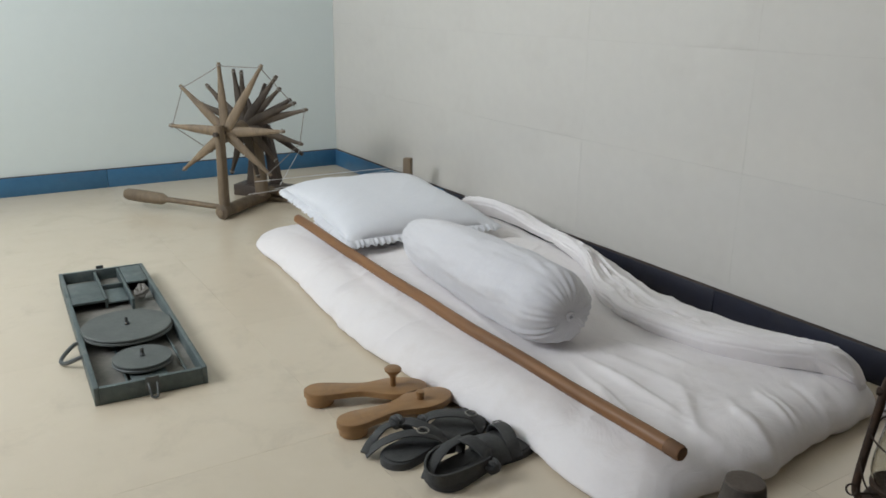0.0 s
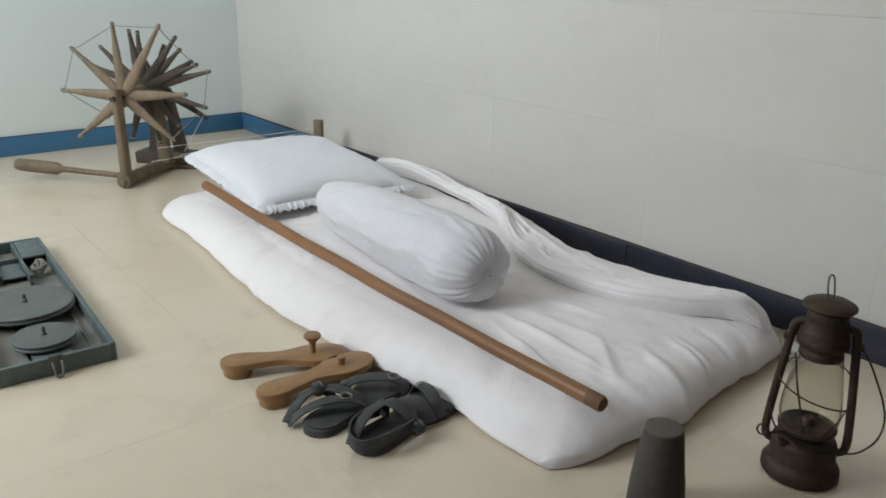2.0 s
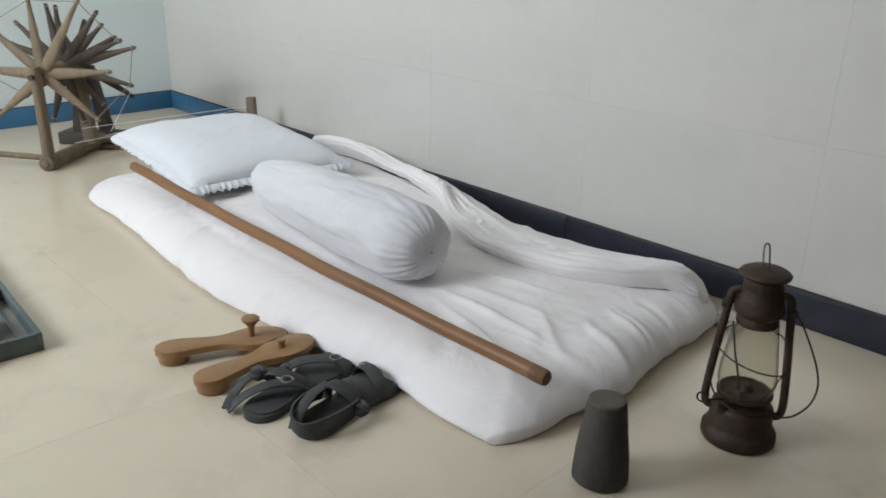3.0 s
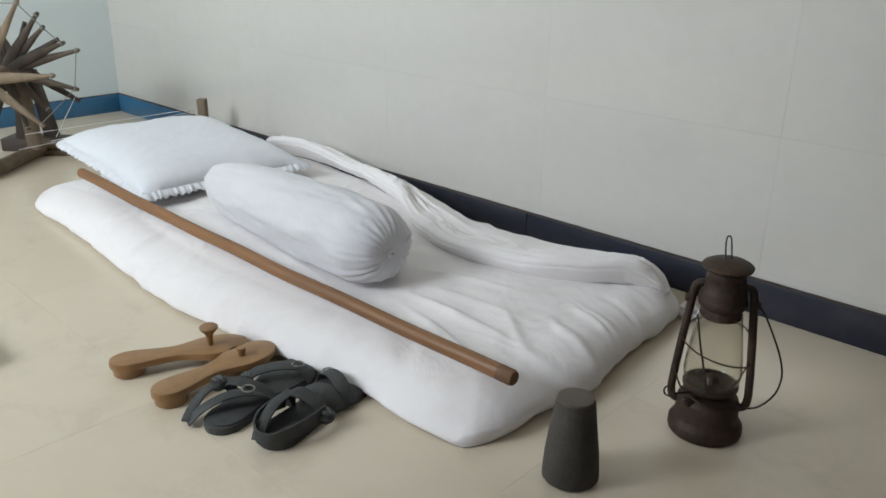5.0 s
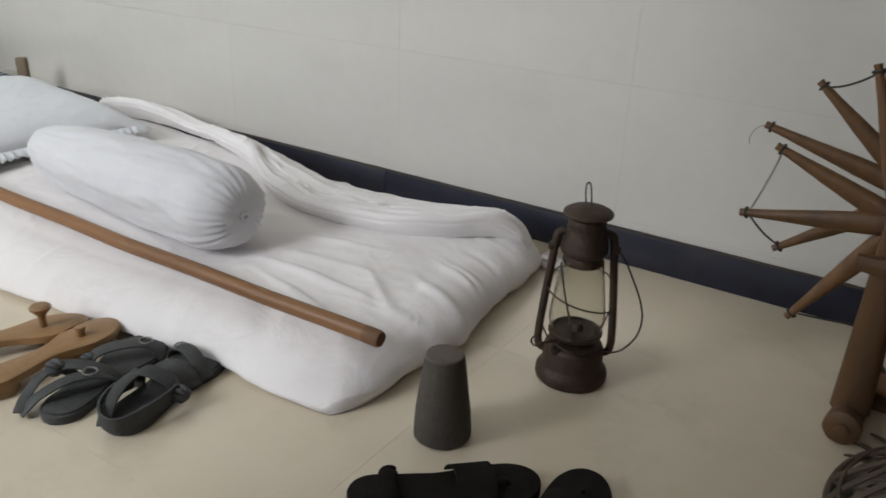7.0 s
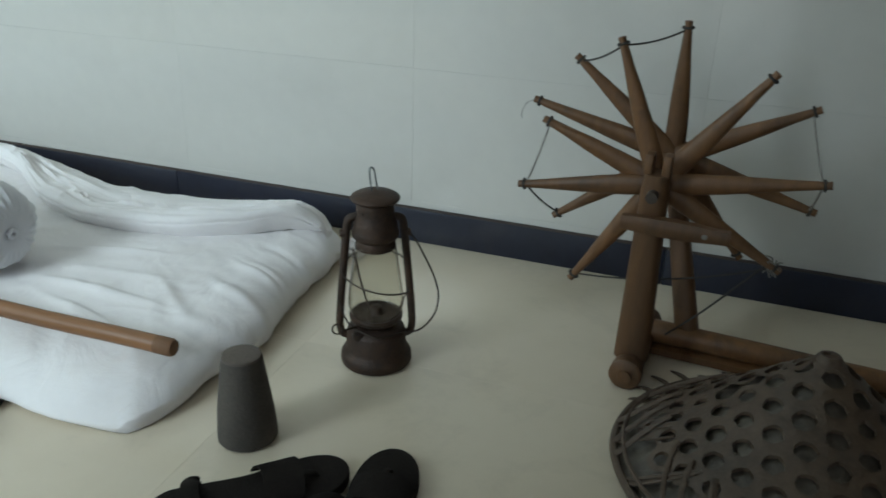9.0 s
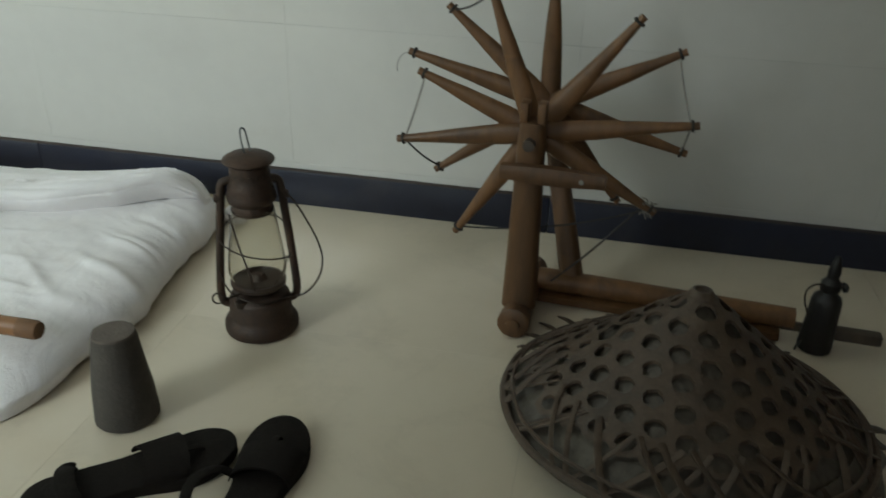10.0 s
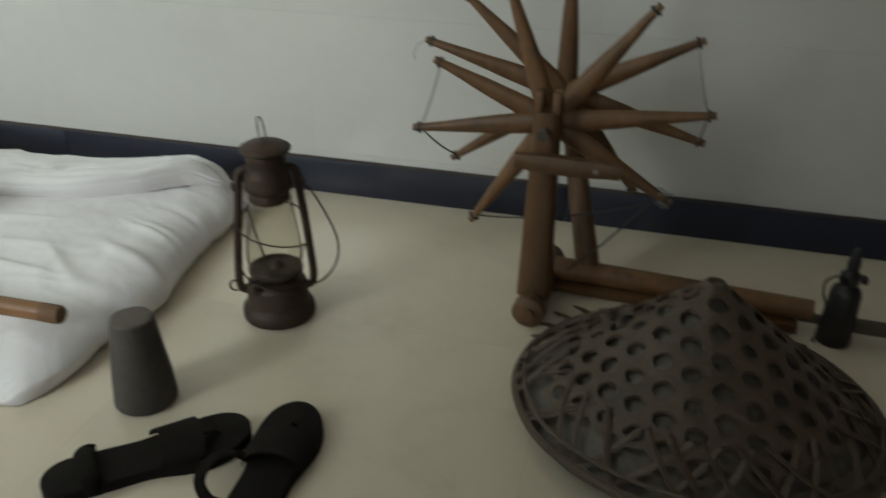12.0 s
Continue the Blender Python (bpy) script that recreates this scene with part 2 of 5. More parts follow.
def block(bm, lo, hi, bevel=0.0, m=None, segs=2):
    """A bevelled box between two corners."""
    lo, hi = Vector(lo), Vector(hi)
    r = bmesh.ops.create_cube(bm, size=1.0)
    bmesh.ops.scale(bm, vec=hi - lo, verts=r["verts"])
    bmesh.ops.translate(bm, vec=(lo + hi) / 2, verts=r["verts"])
    verts = r["verts"]
    if bevel:
        edges = list({e for v in verts for e in v.link_edges})
        out = bmesh.ops.bevel(bm, geom=edges, offset=bevel, segments=segs, profile=0.5, affect="EDGES")
        verts = list({v for f in out["faces"] for v in f.verts} | {v for v in verts if v.is_valid})
    if m is not None:
        bmesh.ops.transform(bm, matrix=m, verts=verts)
    return bm


def lathe(bm, profile, n=40, m=None, wobble=0.0, closed=True):
    """Turns (radius, height) pairs round z."""
    rings = []
    for r, z in profile:
        if r < 1e-5:
            rings.append([bm.verts.new((0, 0, z))])
            continue
        rings.append([bm.verts.new(((r + wobble * noise.noise((3 * math.cos(a), 3 * math.sin(a), z * 20))) * math.cos(a),
                                    (r + wobble * noise.noise((3 * math.cos(a), 3 * math.sin(a), z * 20))) * math.sin(a), z))
                      for a in (2 * math.pi * i / n for i in range(n))])
    for a, b in zip(rings, rings[1:]):
        for i in range(n):
            j = (i + 1) % n
            if len(a) == 1 and len(b) == 1:
                continue
            if len(a) == 1:
                bm.faces.new((a[0], b[i], b[j]))
            elif len(b) == 1:
                bm.faces.new((a[i], a[j], b[0]))
            else:
                bm.faces.new((a[i], a[j], b[j], b[i]))
    if closed:
        for ring in (rings[0], rings[-1]):
            if len(ring) > 1:
                bm.faces.new(ring)
    if m is not None:
        bmesh.ops.transform(bm, matrix=m, verts=[v for r in rings for v in r])
    return bm


def sweep(bm, points, section, up=(0, 0, 1), scale=None, loop=False):
    """Carries a closed section, a list of (side, up), along a line of points."""
    pts = [Vector(p) for p in points]
    rings, k = [], len(section)
    side0 = None
    for i, p in enumerate(pts):
        a = pts[i - 1] if (i or loop) else p
        b = pts[(i + 1) % len(pts)] if (i < len(pts) - 1 or loop) else p
        t = (b - a).normalized()
        s = t.cross(Vector(up))
        if s.length < 0.05:
            s = side0.copy() if side0 is not None else t.orthogonal()
            s = (s - t * s.dot(t))
        s.normalize()
        side0 = s
        u = s.cross(t)
        f = scale(i / max(1, len(pts) - 1)) if scale else 1.0
        fs, fu = f if isinstance(f, tuple) else (f, f)
        rings.append([bm.verts.new(p + s * (x * fs) + u * (y * fu)) for x, y in section])
    pairs = list(zip(rings, rings[1:])) + ([(rings[-1], rings[0])] if loop else [])
    for a, b in pairs:
        for i in range(k):
            j = (i + 1) % k
            bm.faces.new((a[i], a[j], b[j], b[i]))
    if not loop:
        bm.faces.new(rings[0]), bm.faces.new(rings[-1])
    return bm


def circle(r, n=8):
    return [(r * math.cos(2 * math.pi * i / n), r * math.sin(2 * math.pi * i / n)) for i in range(n)]


def slab(w, h, c=0.25):
    """A flat section with rounded edges, w wide and h thick."""
    x, y = w / 2, h / 2
    e = min(h * 0.5, w * c)
    return [(-x, -y + e * .4), (-x + e, -y), (x - e, -y), (x, -y + e * .4), (x, y - e * .4), (x - e, y), (-x + e, y), (-x, y - e * .4)]


def curve(points, n=40, loop=False):
    """A smooth line through a few points."""
    p = [Vector(q) for q in points]
    m = len(p)
    out = []
    spans = m if loop else m - 1
    for k in range(n if loop else n + 1):
        u = k / n * spans
        i = min(int(u), spans - 1)
        f = u - i
        get = (lambda j: p[j % m]) if loop else (lambda j: p[max(0, min(m - 1, j))])
        a, b, c, d = get(i - 1), get(i), get(i + 1), get(i + 2)
        out.append(0.5 * (2 * b + (c - a) * f + (2 * a - 5 * b + 4 * c - d) * f * f + (3 * b - a - 3 * c + d) * f ** 3))
    return out


def plate(bm, outline, z0, z1, bevel=0.0):
    """A flat piece of any outline, from z0 to z1."""
    vs = [bm.verts.new((x, y, z0)) for x, y in outline]
    f = bm.faces.new(vs)
    out = bmesh.ops.extrude_face_region(bm, geom=[f])
    top = [g for g in out["geom"] if isinstance(g, bmesh.types.BMVert)]
    bmesh.ops.translate(bm, vec=(0, 0, z1 - z0), verts=top)
    if bevel:
        ts = set(top)
        edges = [e for e in bm.edges if e.verts[0] in ts and e.verts[1] in ts]
        bmesh.ops.bevel(bm, geom=edges, offset=bevel, segments=2, profile=0.5, affect="EDGES")
    return bm


def wobble(x, y, z=0.0):
    return noise.noise((x, y, z))


# ---- the room ----
T = 0.2


def wall(name, boxes, material, label):
    bm = bmesh.new()
    for lo, hi in boxes:
        block(bm, lo, hi)
    return single(name, bm, material, Matrix(), label, "wall", kind="structure")


wall_long = wall("wall_long", [((-T, 0.0012, -0.1), (ROOM_X + T, T, ROOM_Z))], M_GROUT_WALL, "long wall faced with glossy cream tiles")
wall_end = wall("wall_end", [((-T, ROOM_Y - T, -0.1), (0, 0.0012, ROOM_Z))], M_PLASTER, "smooth white painted end wall")
wall("wall_far", [((ROOM_X, ROOM_Y - T, -0.1), (ROOM_X + T, 0.0012, ROOM_Z))], M_WALL_UNSEEN, "unseen closing wall, made dark to cut bounce light")
wx0, wx1, wz0, wz1 = WINDOW
wall("wall_open", [((0, ROOM_Y - T, -0.1), (wx0, ROOM_Y, ROOM_Z)), ((wx0, ROOM_Y - T, -0.1), (wx1, ROOM_Y, wz0)),
                   ((wx0, ROOM_Y - T, wz1), (wx1, ROOM_Y, ROOM_Z)), ((wx1, ROOM_Y - T, -0.1), (2.75, ROOM_Y, ROOM_Z))],
     M_PLASTER, "white painted wall with one window")
dx0, dx1, dz1 = DOORWAY
wall("wall_back", [((2.75, ROOM_Y - T, -0.1), (dx0, ROOM_Y, ROOM_Z)), ((dx1, ROOM_Y - T, -0.1), (ROOM_X, ROOM_Y, ROOM_Z)), ((dx0, ROOM_Y - T, dz1), (dx1, ROOM_Y, ROOM_Z)),
                   ((dx0, ROOM_Y - T, -0.12), (dx1, ROOM_Y, -0.0009))], M_WALL_UNSEEN, "unseen wall with an open doorway, made dark to cut bounce light")
# added out of view: shades the right end of the room from the window
wall("wall_light_block", [((2.6, ROOM_Y, -0.1), (2.75, -1.73, ROOM_Z))], M_WALL_UNSEEN, "unseen short wall added to keep window light off the right side")
bm = bmesh.new()
block(bm, (-T, ROOM_Y - T, ROOM_Z), (ROOM_X + T, T, ROOM_Z + 0.15))
single("ceiling", bm, M_CEILING, Matrix(), "plain whitewashed ceiling", "ceiling", kind="structure")
bm = bmesh.new()
block(bm, (-0.0, ROOM_Y - T, -0.12), (ROOM_X, 0.0012, -0.0009))
floor = single("floor", bm, M_GROUT, Matrix(), "polished beige floor of large tiles", "floor", kind="structure")
bm = bmesh.new()
block(bm, (-30, -60, -0.3), (40, ROOM_Y - T, -0.12))
single("ground", bm, M_GROUND, Matrix(), "pale bare courtyard ground outside", "ground", kind="structure")
win = tagged(new("window_1"), "plain painted window frame in the wall", "window", kind="structure")
win.matrix_world = pose((wx0 + wx1) / 2, ROOM_Y - 0.1, 0)
for lo, hi in [((-.7, -.03, wz0), (-.64, .03, wz1)), ((.64, -.03, wz0), (.7, .03, wz1)), ((-.64, -.03, wz1 - .06), (.64, .03, wz1)),
               ((-.64, -.03, wz0), (.64, .03, wz0 + .06)), ((-.03, -.03, wz0 + .06), (.03, .03, wz1 - .06))]:
    bm = bmesh.new()
    block(bm, lo, hi, 0.004)
    part("window_frame", bm, M_FRAME, win)


def skirting(x0, x1, material, m, parent):
    bm = bmesh.new()
    block(bm, (x0, -0.014, 0.0), (x1, 0.0, 0.079), 0.002)
    ob = part("skirting_board", bm, material, parent)
    ob.matrix_local = m
    bm = bmesh.new()
    n = max(2, int((x1 - x0) / 0.02))
    top = [(x0 + (x1 - x0) * i / n, -0.006 + 0.001 * wobble(i * .9, x0), 0.0795 + 0.0012 * abs(wobble(i * .7, 3.1))) for i in range(n + 1)]
    sweep(bm, top, slab(0.012, 0.004))
    ob = part("top_ledge", bm, M_SKIRT_TOP, parent)
    ob.matrix_local = m


# only the piece by the corner takes the lit colour, the rest the shaded
base = tagged(new("baseboard"), "low blue painted skirting, shaded to dark navy away from the corner, rough along its top", "skirting", kind="structure")
xs = [0.0, 1.05, 2.4, 3.6, 4.8, ROOM_X]
for i, (a, b) in enumerate(zip(xs, xs[1:])):
    skirting(a + (0.015 if i == 0 else 0), b - 0.0015, M_SKIRT_LIT if i == 0 else M_SKIRT_SHADED, Matrix(), base)
base2 = tagged(new("baseboard"), "low blue painted skirting in its brighter, lit colour", "skirting", kind="structure")
for a, b in [(0.0, 1.1), (1.1, 2.2), (2.2, 3.3)]:
    skirting(a, b - 0.0015, M_SKIRT_LIT, pose(0, 0, 0, 0, 0, 90) @ pose(-3.3, 0, 0), base2)


# ---- bedding ----
def crease(v, width):
    """A narrow ridge where v passes through nought."""
    f = min(1.0, abs(v) / width)
    return (1 - f) ** 2


def fold(x, y, a, b, width, height):
    """A soft ridge, or with a negative height a furrow, along the line from a to b, dying out at both ends."""
    dx, dy = b[0] - a[0], b[1] - a[1]
    f = ((x - a[0]) * dx + (y - a[1]) * dy) / (dx * dx + dy * dy)
    if f < -0.3 or f > 1.3:
        return 0.0
    px, py = x - a[0] - dx * f, y - a[1] - dy * f
    d = math.hypot(px, py) + 0.012 * wobble(x * 6, y * 6, 3.0)
    end = max(0.0, 1 - max(0.0, abs(f - 0.5) - 0.2) / 0.6) ** 2
    return height * end * math.exp(-(d / width) ** 2)


FOLDS = [((2.56, -0.62), (2.84, -0.62), 0.016, 0.010), ((2.60, -0.66), (2.86, -0.73), 0.014, 0.009), ((2.56, -0.57), (2.80, -0.54), 0.020, 0.005),
         ((2.73, -0.52), (2.92, -0.66), 0.024, 0.008), ((2.90, -0.62), (2.955, -0.80), 0.022, 0.009), ((2.20, -0.87), (2.47, -0.84), 0.016, 0.012),
         ((2.44, -0.845), (2.60, -0.77), 0.014, 0.010), ((2.50, -0.51), (2.72, -0.455), 0.016, 0.009), ((2.60, -0.80), (2.80, -0.85), 0.020, 0.008),
         ((1.62, -0.79), (2.00, -0.85), 0.030, 0.008), ((1.45, -0.80), (1.62, -0.77), 0.025, 0.008), ((1.80, -0.84), (1.92, -0.78), 0.022, -0.009),
         ((2.80, -0.78), (2.93, -0.84), 0.020, 0.010), ((1.76, -0.37), (2.18, -0.41), 0.030, 0.009), ((2.84, -0.50), (2.95, -0.56), 0.016, 0.010),
         ((2.84, -0.41), (2.94, -0.46), 0.014, 0.009), ((2.85, -0.33), (2.94, -0.37), 0.014, -0.009), ((2.30, -0.50), (2.50, -0.40), 0.024, 0.007),
         ((2.64, -0.70), (2.78, -0.78), 0.013, -0.007), ((1.98, -0.80), (2.14, -0.86), 0.022, -0.008), ((2.88, -0.70), (2.95, -0.73), 0.012, -0.010)]


def bed_top(x, y):
    """Height of the mattress's upper face: a soft cotton pad with a few long folds in its cover."""
    z = 0.096 + 0.008 * wobble(x * 2.2, y * 3.0, 1.0) + 0.005 * wobble(x * 4.5, y * 5.5, 12.0)
    z -= 0.030 * max(0.0, (1.55 - x) / 0.35) ** 1.5
    for a, b, width, height in FOLDS:
        z += fold(x, y, a, b, width * 0.68, height * 0.9)
    c = wobble(x * 2.0 + 5, y * 2.0)
    d = (x - 2.3) * 0.42 + (y + 0.5)
    z += 0.0035 * crease(wobble(d * 8 + c * 1.5, x * 0.9 - y * 0.5, 4.0), 0.25) * max(0.0, wobble(x * 1.7, y * 2.5, 9.0) + 0.3)
    e = wobble(x * 5.0, y * 5.0, 3.3)
    z += 0.0035 * crease(wobble(d * 15 + c * 2.5, x * 2.0, 14.0), 0.17) * max(0.0, wobble(x * 2.4, y * 2.5, 19.0) + 0.30)
    foot = min(1.0, max(0.0, (x - 2.55) / 0.3))
    z += 0.0022 * foot * crease(wobble(y * 13 + 1.6 * c, x * 3.2 + e * .8, 7.0), 0.17) * max(0.0, 0.55 + e)
    near = min(1.0, max(0.0, (-0.68 - y) / 0.15))
    z += 0.0065 * near * crease(wobble(x * 6 - y * 5 + e, y * 2.2 + x, 2.0), 0.17) + 0.006 * near * wobble(x * 7, y * 8, 22.0)
    z += 0.0040 * crease(wobble((x + y) * 5 + e, (x - y) * 3, 31.0), 0.13) * max(0, c + 0.2)
    return z + 0.0016 * wobble(x * 14, y * 14, 3) + 0.0009 * wobble(x * 40, y * 40, 6)


def along(x, pairs):
    """Straight lines between (x, value) pairs, softened at the joints."""
    xs, ys = zip(*pairs)
    return float(np.mean([np.interp(x + d, xs, ys) for d in (-0.06, -0.03, 0, 0.03, 0.06)]))


def bed_edges(x):
    """Near and far sides of the mattress along its length, where the cover meets the floor."""
    near = along(x, [(1.1, -0.868), (1.25, -0.864), (1.42, -0.858), (1.6, -0.868), (1.8, -0.890), (2.0, -0.908), (2.23, -0.906), (2.45, -0.874), (2.65, -0.848), (2.75, -0.853), (2.85, -0.866), (2.95, -0.856)])
    far = along(x, [(1.1, -0.05), (1.6, -0.05), (1.8, -0.075), (2.05, -0.115), (2.3, -0.125), (2.7, -0.115), (3.0, -0.10)])
    return near + 0.004 * wobble(x * 6.5, 2.0), far + 0.010 * wobble(x * 5.5, 6.0) + 0.012 * wobble(x * 17, 8.0) * min(1, max(0, (x - 1.95) * 4))


def mattress():
    """The pad in its slack cover: the long side slopes softly to the floor, the foot end bulges, one corner of the cover runs out to a point."""
    bm = bmesh.new()
    NX, NY, K = 300, 170, 0.80
    NEAR, FAR, FOOT, HEAD = 0.115, 0.05, 0.095, 0.06
    foot = [(-0.90, 2.940), (-0.84, 2.945), (-0.765, 2.963), (-0.66, 2.976), (-0.55, 2.972), (-0.44, 2.956), (-0.32, 2.946), (-0.2, 2.945), (-0.1, 2.945)]
    grid = []
    for i in range(NX + 1):
        row = []
        for j in range(NY + 1):
            a, b = -1 + 2 * i / NX, -1 + 2 * j / NY
            w = max(abs(a), abs(b))
            corner = max(0.0, a) ** 5 * max(0.0, -b) ** 3.2
            p = 44 if (a > 0 and b < 0) else 26 if b < 0 or a > 0 else 12
            soft = w / max(1e-6, (abs(a) ** p + abs(b) ** p) ** (1 / p))
            f = min(1.0, w / K)
            ca, cb = (a / w * f * soft, b / w * f * soft) if w > 1e-6 else (0.0, 0.0)
            n = Vector((math.copysign(abs(a) ** 13, a), math.copysign(abs(b) ** 13, b), 0))
            n = n.normalized() if n.length > 1e-12 else n
            rx, ry = (FOOT if a > 0 else HEAD), (NEAR if b < 0 else FAR)
            u = max(0.0, (w - K) / (1 - K))
            y_end = -0.48 + 0.42 * b
            x0, x1 = 1.130 + 0.02 * wobble(b * 2, 1.0) + 0.03 * max(0.0, b), along(y_end, foot) + 0.006 * wobble(y_end * 16, 3.0)
            x = x0 + HEAD + (x1 - FOOT - x0 - HEAD) * (ca * 0.5 + 0.5)
            near, far = bed_edges(x)
            y = near + NEAR + (far - FAR - near - NEAR) * (cb * 0.5 + 0.5)
            top = bed_top(x + n.x * rx * 0.5 * u, y + n.y * ry * 0.5 * u) * (1 - 0.16 * f ** 6) * (1 - 0.62 * corner)
            low = 0.016 if b < 0 and abs(n.y) > 0.7 else 0.026
            pucker = 0.007 * wobble(x * 11, y * 11, 5.0) + 0.005 * max(0.0, wobble(x * 4 + y * 15, y * 5, 15.0)) * abs(n.x) + 0.003 * wobble(x * 27, y * 27, 2.0)
            if u < 0.78:
                th = u / 0.78 * math.pi / 2
                reach, z = math.sin(th), low + (top - low) * math.cos(th) ** (1.25 if b < 0 and abs(n.y) > 0.4 else 1.1)
            else:
                g = (u - 0.78) / 0.22
                reach, z = 1 - 0.16 * g * g, low * (1 - g) + 0.002 * g
            x += n.x * (rx * reach + pucker * min(1, u * 2)) + 0.034 * corner ** 3 * n.x
            y += n.y * (ry * reach + pucker * min(1, u * 2)) + 0.032 * corner ** 3 * n.y
            row.append(bm.verts.new((x, y, max(0.002, z))))
        grid.append(row)
    for i in range(NX):
        for j in range(NY):
            bm.faces.new((grid[i][j], grid[i + 1][j], grid[i + 1][j + 1], grid[i][j + 1]))
    return bm


bed = thing("mattress", pose(0, 0, 0), "thin floor mattress wrapped in a creased white cotton sheet", "mattress")
part("sheet_cover", mattress(), M_SHEET, bed, sharp=80)
bm = bmesh.new()
block(bm, (1.30, -0.74, 0.0), (2.84, -0.20, 0.030), 0.012)
part("cotton_pad", bm, M_BOLSTER, bed, "flat cotton pad under the cover")


def loose_sheet():
    """The slack edge of the cover, thrown back towards the wall in a long rolled fold."""
    inner = curve([(1.36, -0.13, 0), (1.57, -0.115, 0), (1.78, -0.135, 0), (1.98, -0.185, 0), (2.13, -0.245, 0), (2.30, -0.355, 0), (2.40, -0.395, 0), (2.52, -0.405, 0), (2.68, -0.385, 0), (2.78, -0.33, 0),
                   (2.85, -0.265, 0), (2.895, -0.225, 0), (2.922, -0.205, 0)], 180)
    outer = curve([(1.36, -0.030, 0), (1.57, -0.030, 0), (1.78, -0.06, 0), (1.95, -0.10, 0), (2.10, -0.125, 0), (2.28, -0.175, 0), (2.42, -0.215, 0), (2.55, -0.22, 0), (2.66, -0.185, 0), (2.75, -0.145, 0),
                   (2.82, -0.130, 0), (2.88, -0.145, 0), (2.915, -0.175, 0)], 180)
    bm = bmesh.new()
    W = 44
    rows = []
    shape = [(0.0, -0.004), (0.025, 0.022), (0.08, 0.034), (0.20, 0.034), (0.34, 0.027), (0.46, 0.020), (0.58, 0.023), (0.70, 0.018), (0.82, 0.010), (0.92, 0.007), (1.0, -0.006)]
    fv, fz = zip(*shape)
    for k, (p, q) in enumerate(zip(inner, outer)):
        u = k / 180
        row = []
        amp = (0.8 + 0.45 * wobble(u * 8, 1.0)) * min(1.0, (1.0 - u) * 9.0)
        for j in range(W + 1):
            v = (j / W) ** 1.4
            v2 = min(1, max(0, v + 0.10 * wobble(u * 5.0, 4.0) * math.sin(math.pi * v)))
            x, y = p.x + (q.x - p.x) * v, p.y + (q.y - p.y) * v
            ridge = abs(wobble(v * 6 + u * 3.0, u * 9.0, 2.0))
            pleat = crease(wobble(v * 7.0 + 0.8 * wobble(u * 6, 3.0), u * 2.6, 41.0), 0.22) - 0.6 * crease(wobble(v * 9.0, u * 3.4, 52.0), 0.18)
            z = bed_top(x, min(y, -0.16)) + 0.005 + float(np.interp(v2, fv, fz)) * amp * 1.3 \
                + (0.010 * pleat * math.sin(math.pi * min(1, v * 1.3)) + 0.004 * (0.3 - min(0.3, ridge)) / 0.3 * math.sin(math.pi * v) + 0.002 * wobble(x * 12, y * 18, 8.0)) * min(1.0, (1.0 - u) * 4.0)
            z -= 0.006 * min(1.0, max(0.0, (x - 2.6) / 0.3)) ** 4 + 0.034 * min(1.0, max(0.0, (x - 2.82) / 0.12)) ** 2
            if v < 0.10:
                y += float(np.interp(v, (0, 0.02, 0.045, 0.10), (0.020, 0.002, -0.005, 0.0)))
            row.append(bm.verts.new((x, min(y, -0.018), z)))
        rows.append(row)
    for a, b in zip(rows, rows[1:]):
        for j in range(W):
            bm.faces.new((a[j], a[j + 1], b[j + 1], b[j]))
    lower = bmesh.ops.extrude_face_region(bm, geom=bm.faces[:])
    bmesh.ops.translate(bm, vec=(0, 0, -0.010), verts=[g for g in lower["geom"] if isinstance(g, bmesh.types.BMVert)])
    return bm


single("bed_sheet", loose_sheet(), M_SHEET, Matrix(), "slack white sheet edge thrown back in a long rolled fold", "sheet", sharp=80)

bm = bmesh.new()
for r, z, ph in [(0.018, 0.009, 0.0), (0.012, 0.020, 1.0)]:
    pts = [(r * 1.2 * math.cos(a + ph), r * math.sin(a + ph), z + 0.004 * math.sin(2 * a)) for a in (2 * math.pi * i / 28 for i in range(28))]
    sweep(bm, pts, circle(0.0075, 8), loop=True)
single("sheet_knot", bm, M_SHEET, pose(2.940, -0.128, 0.0), "small coiled knot of white sheet on the floor", "cloth", sharp=80)


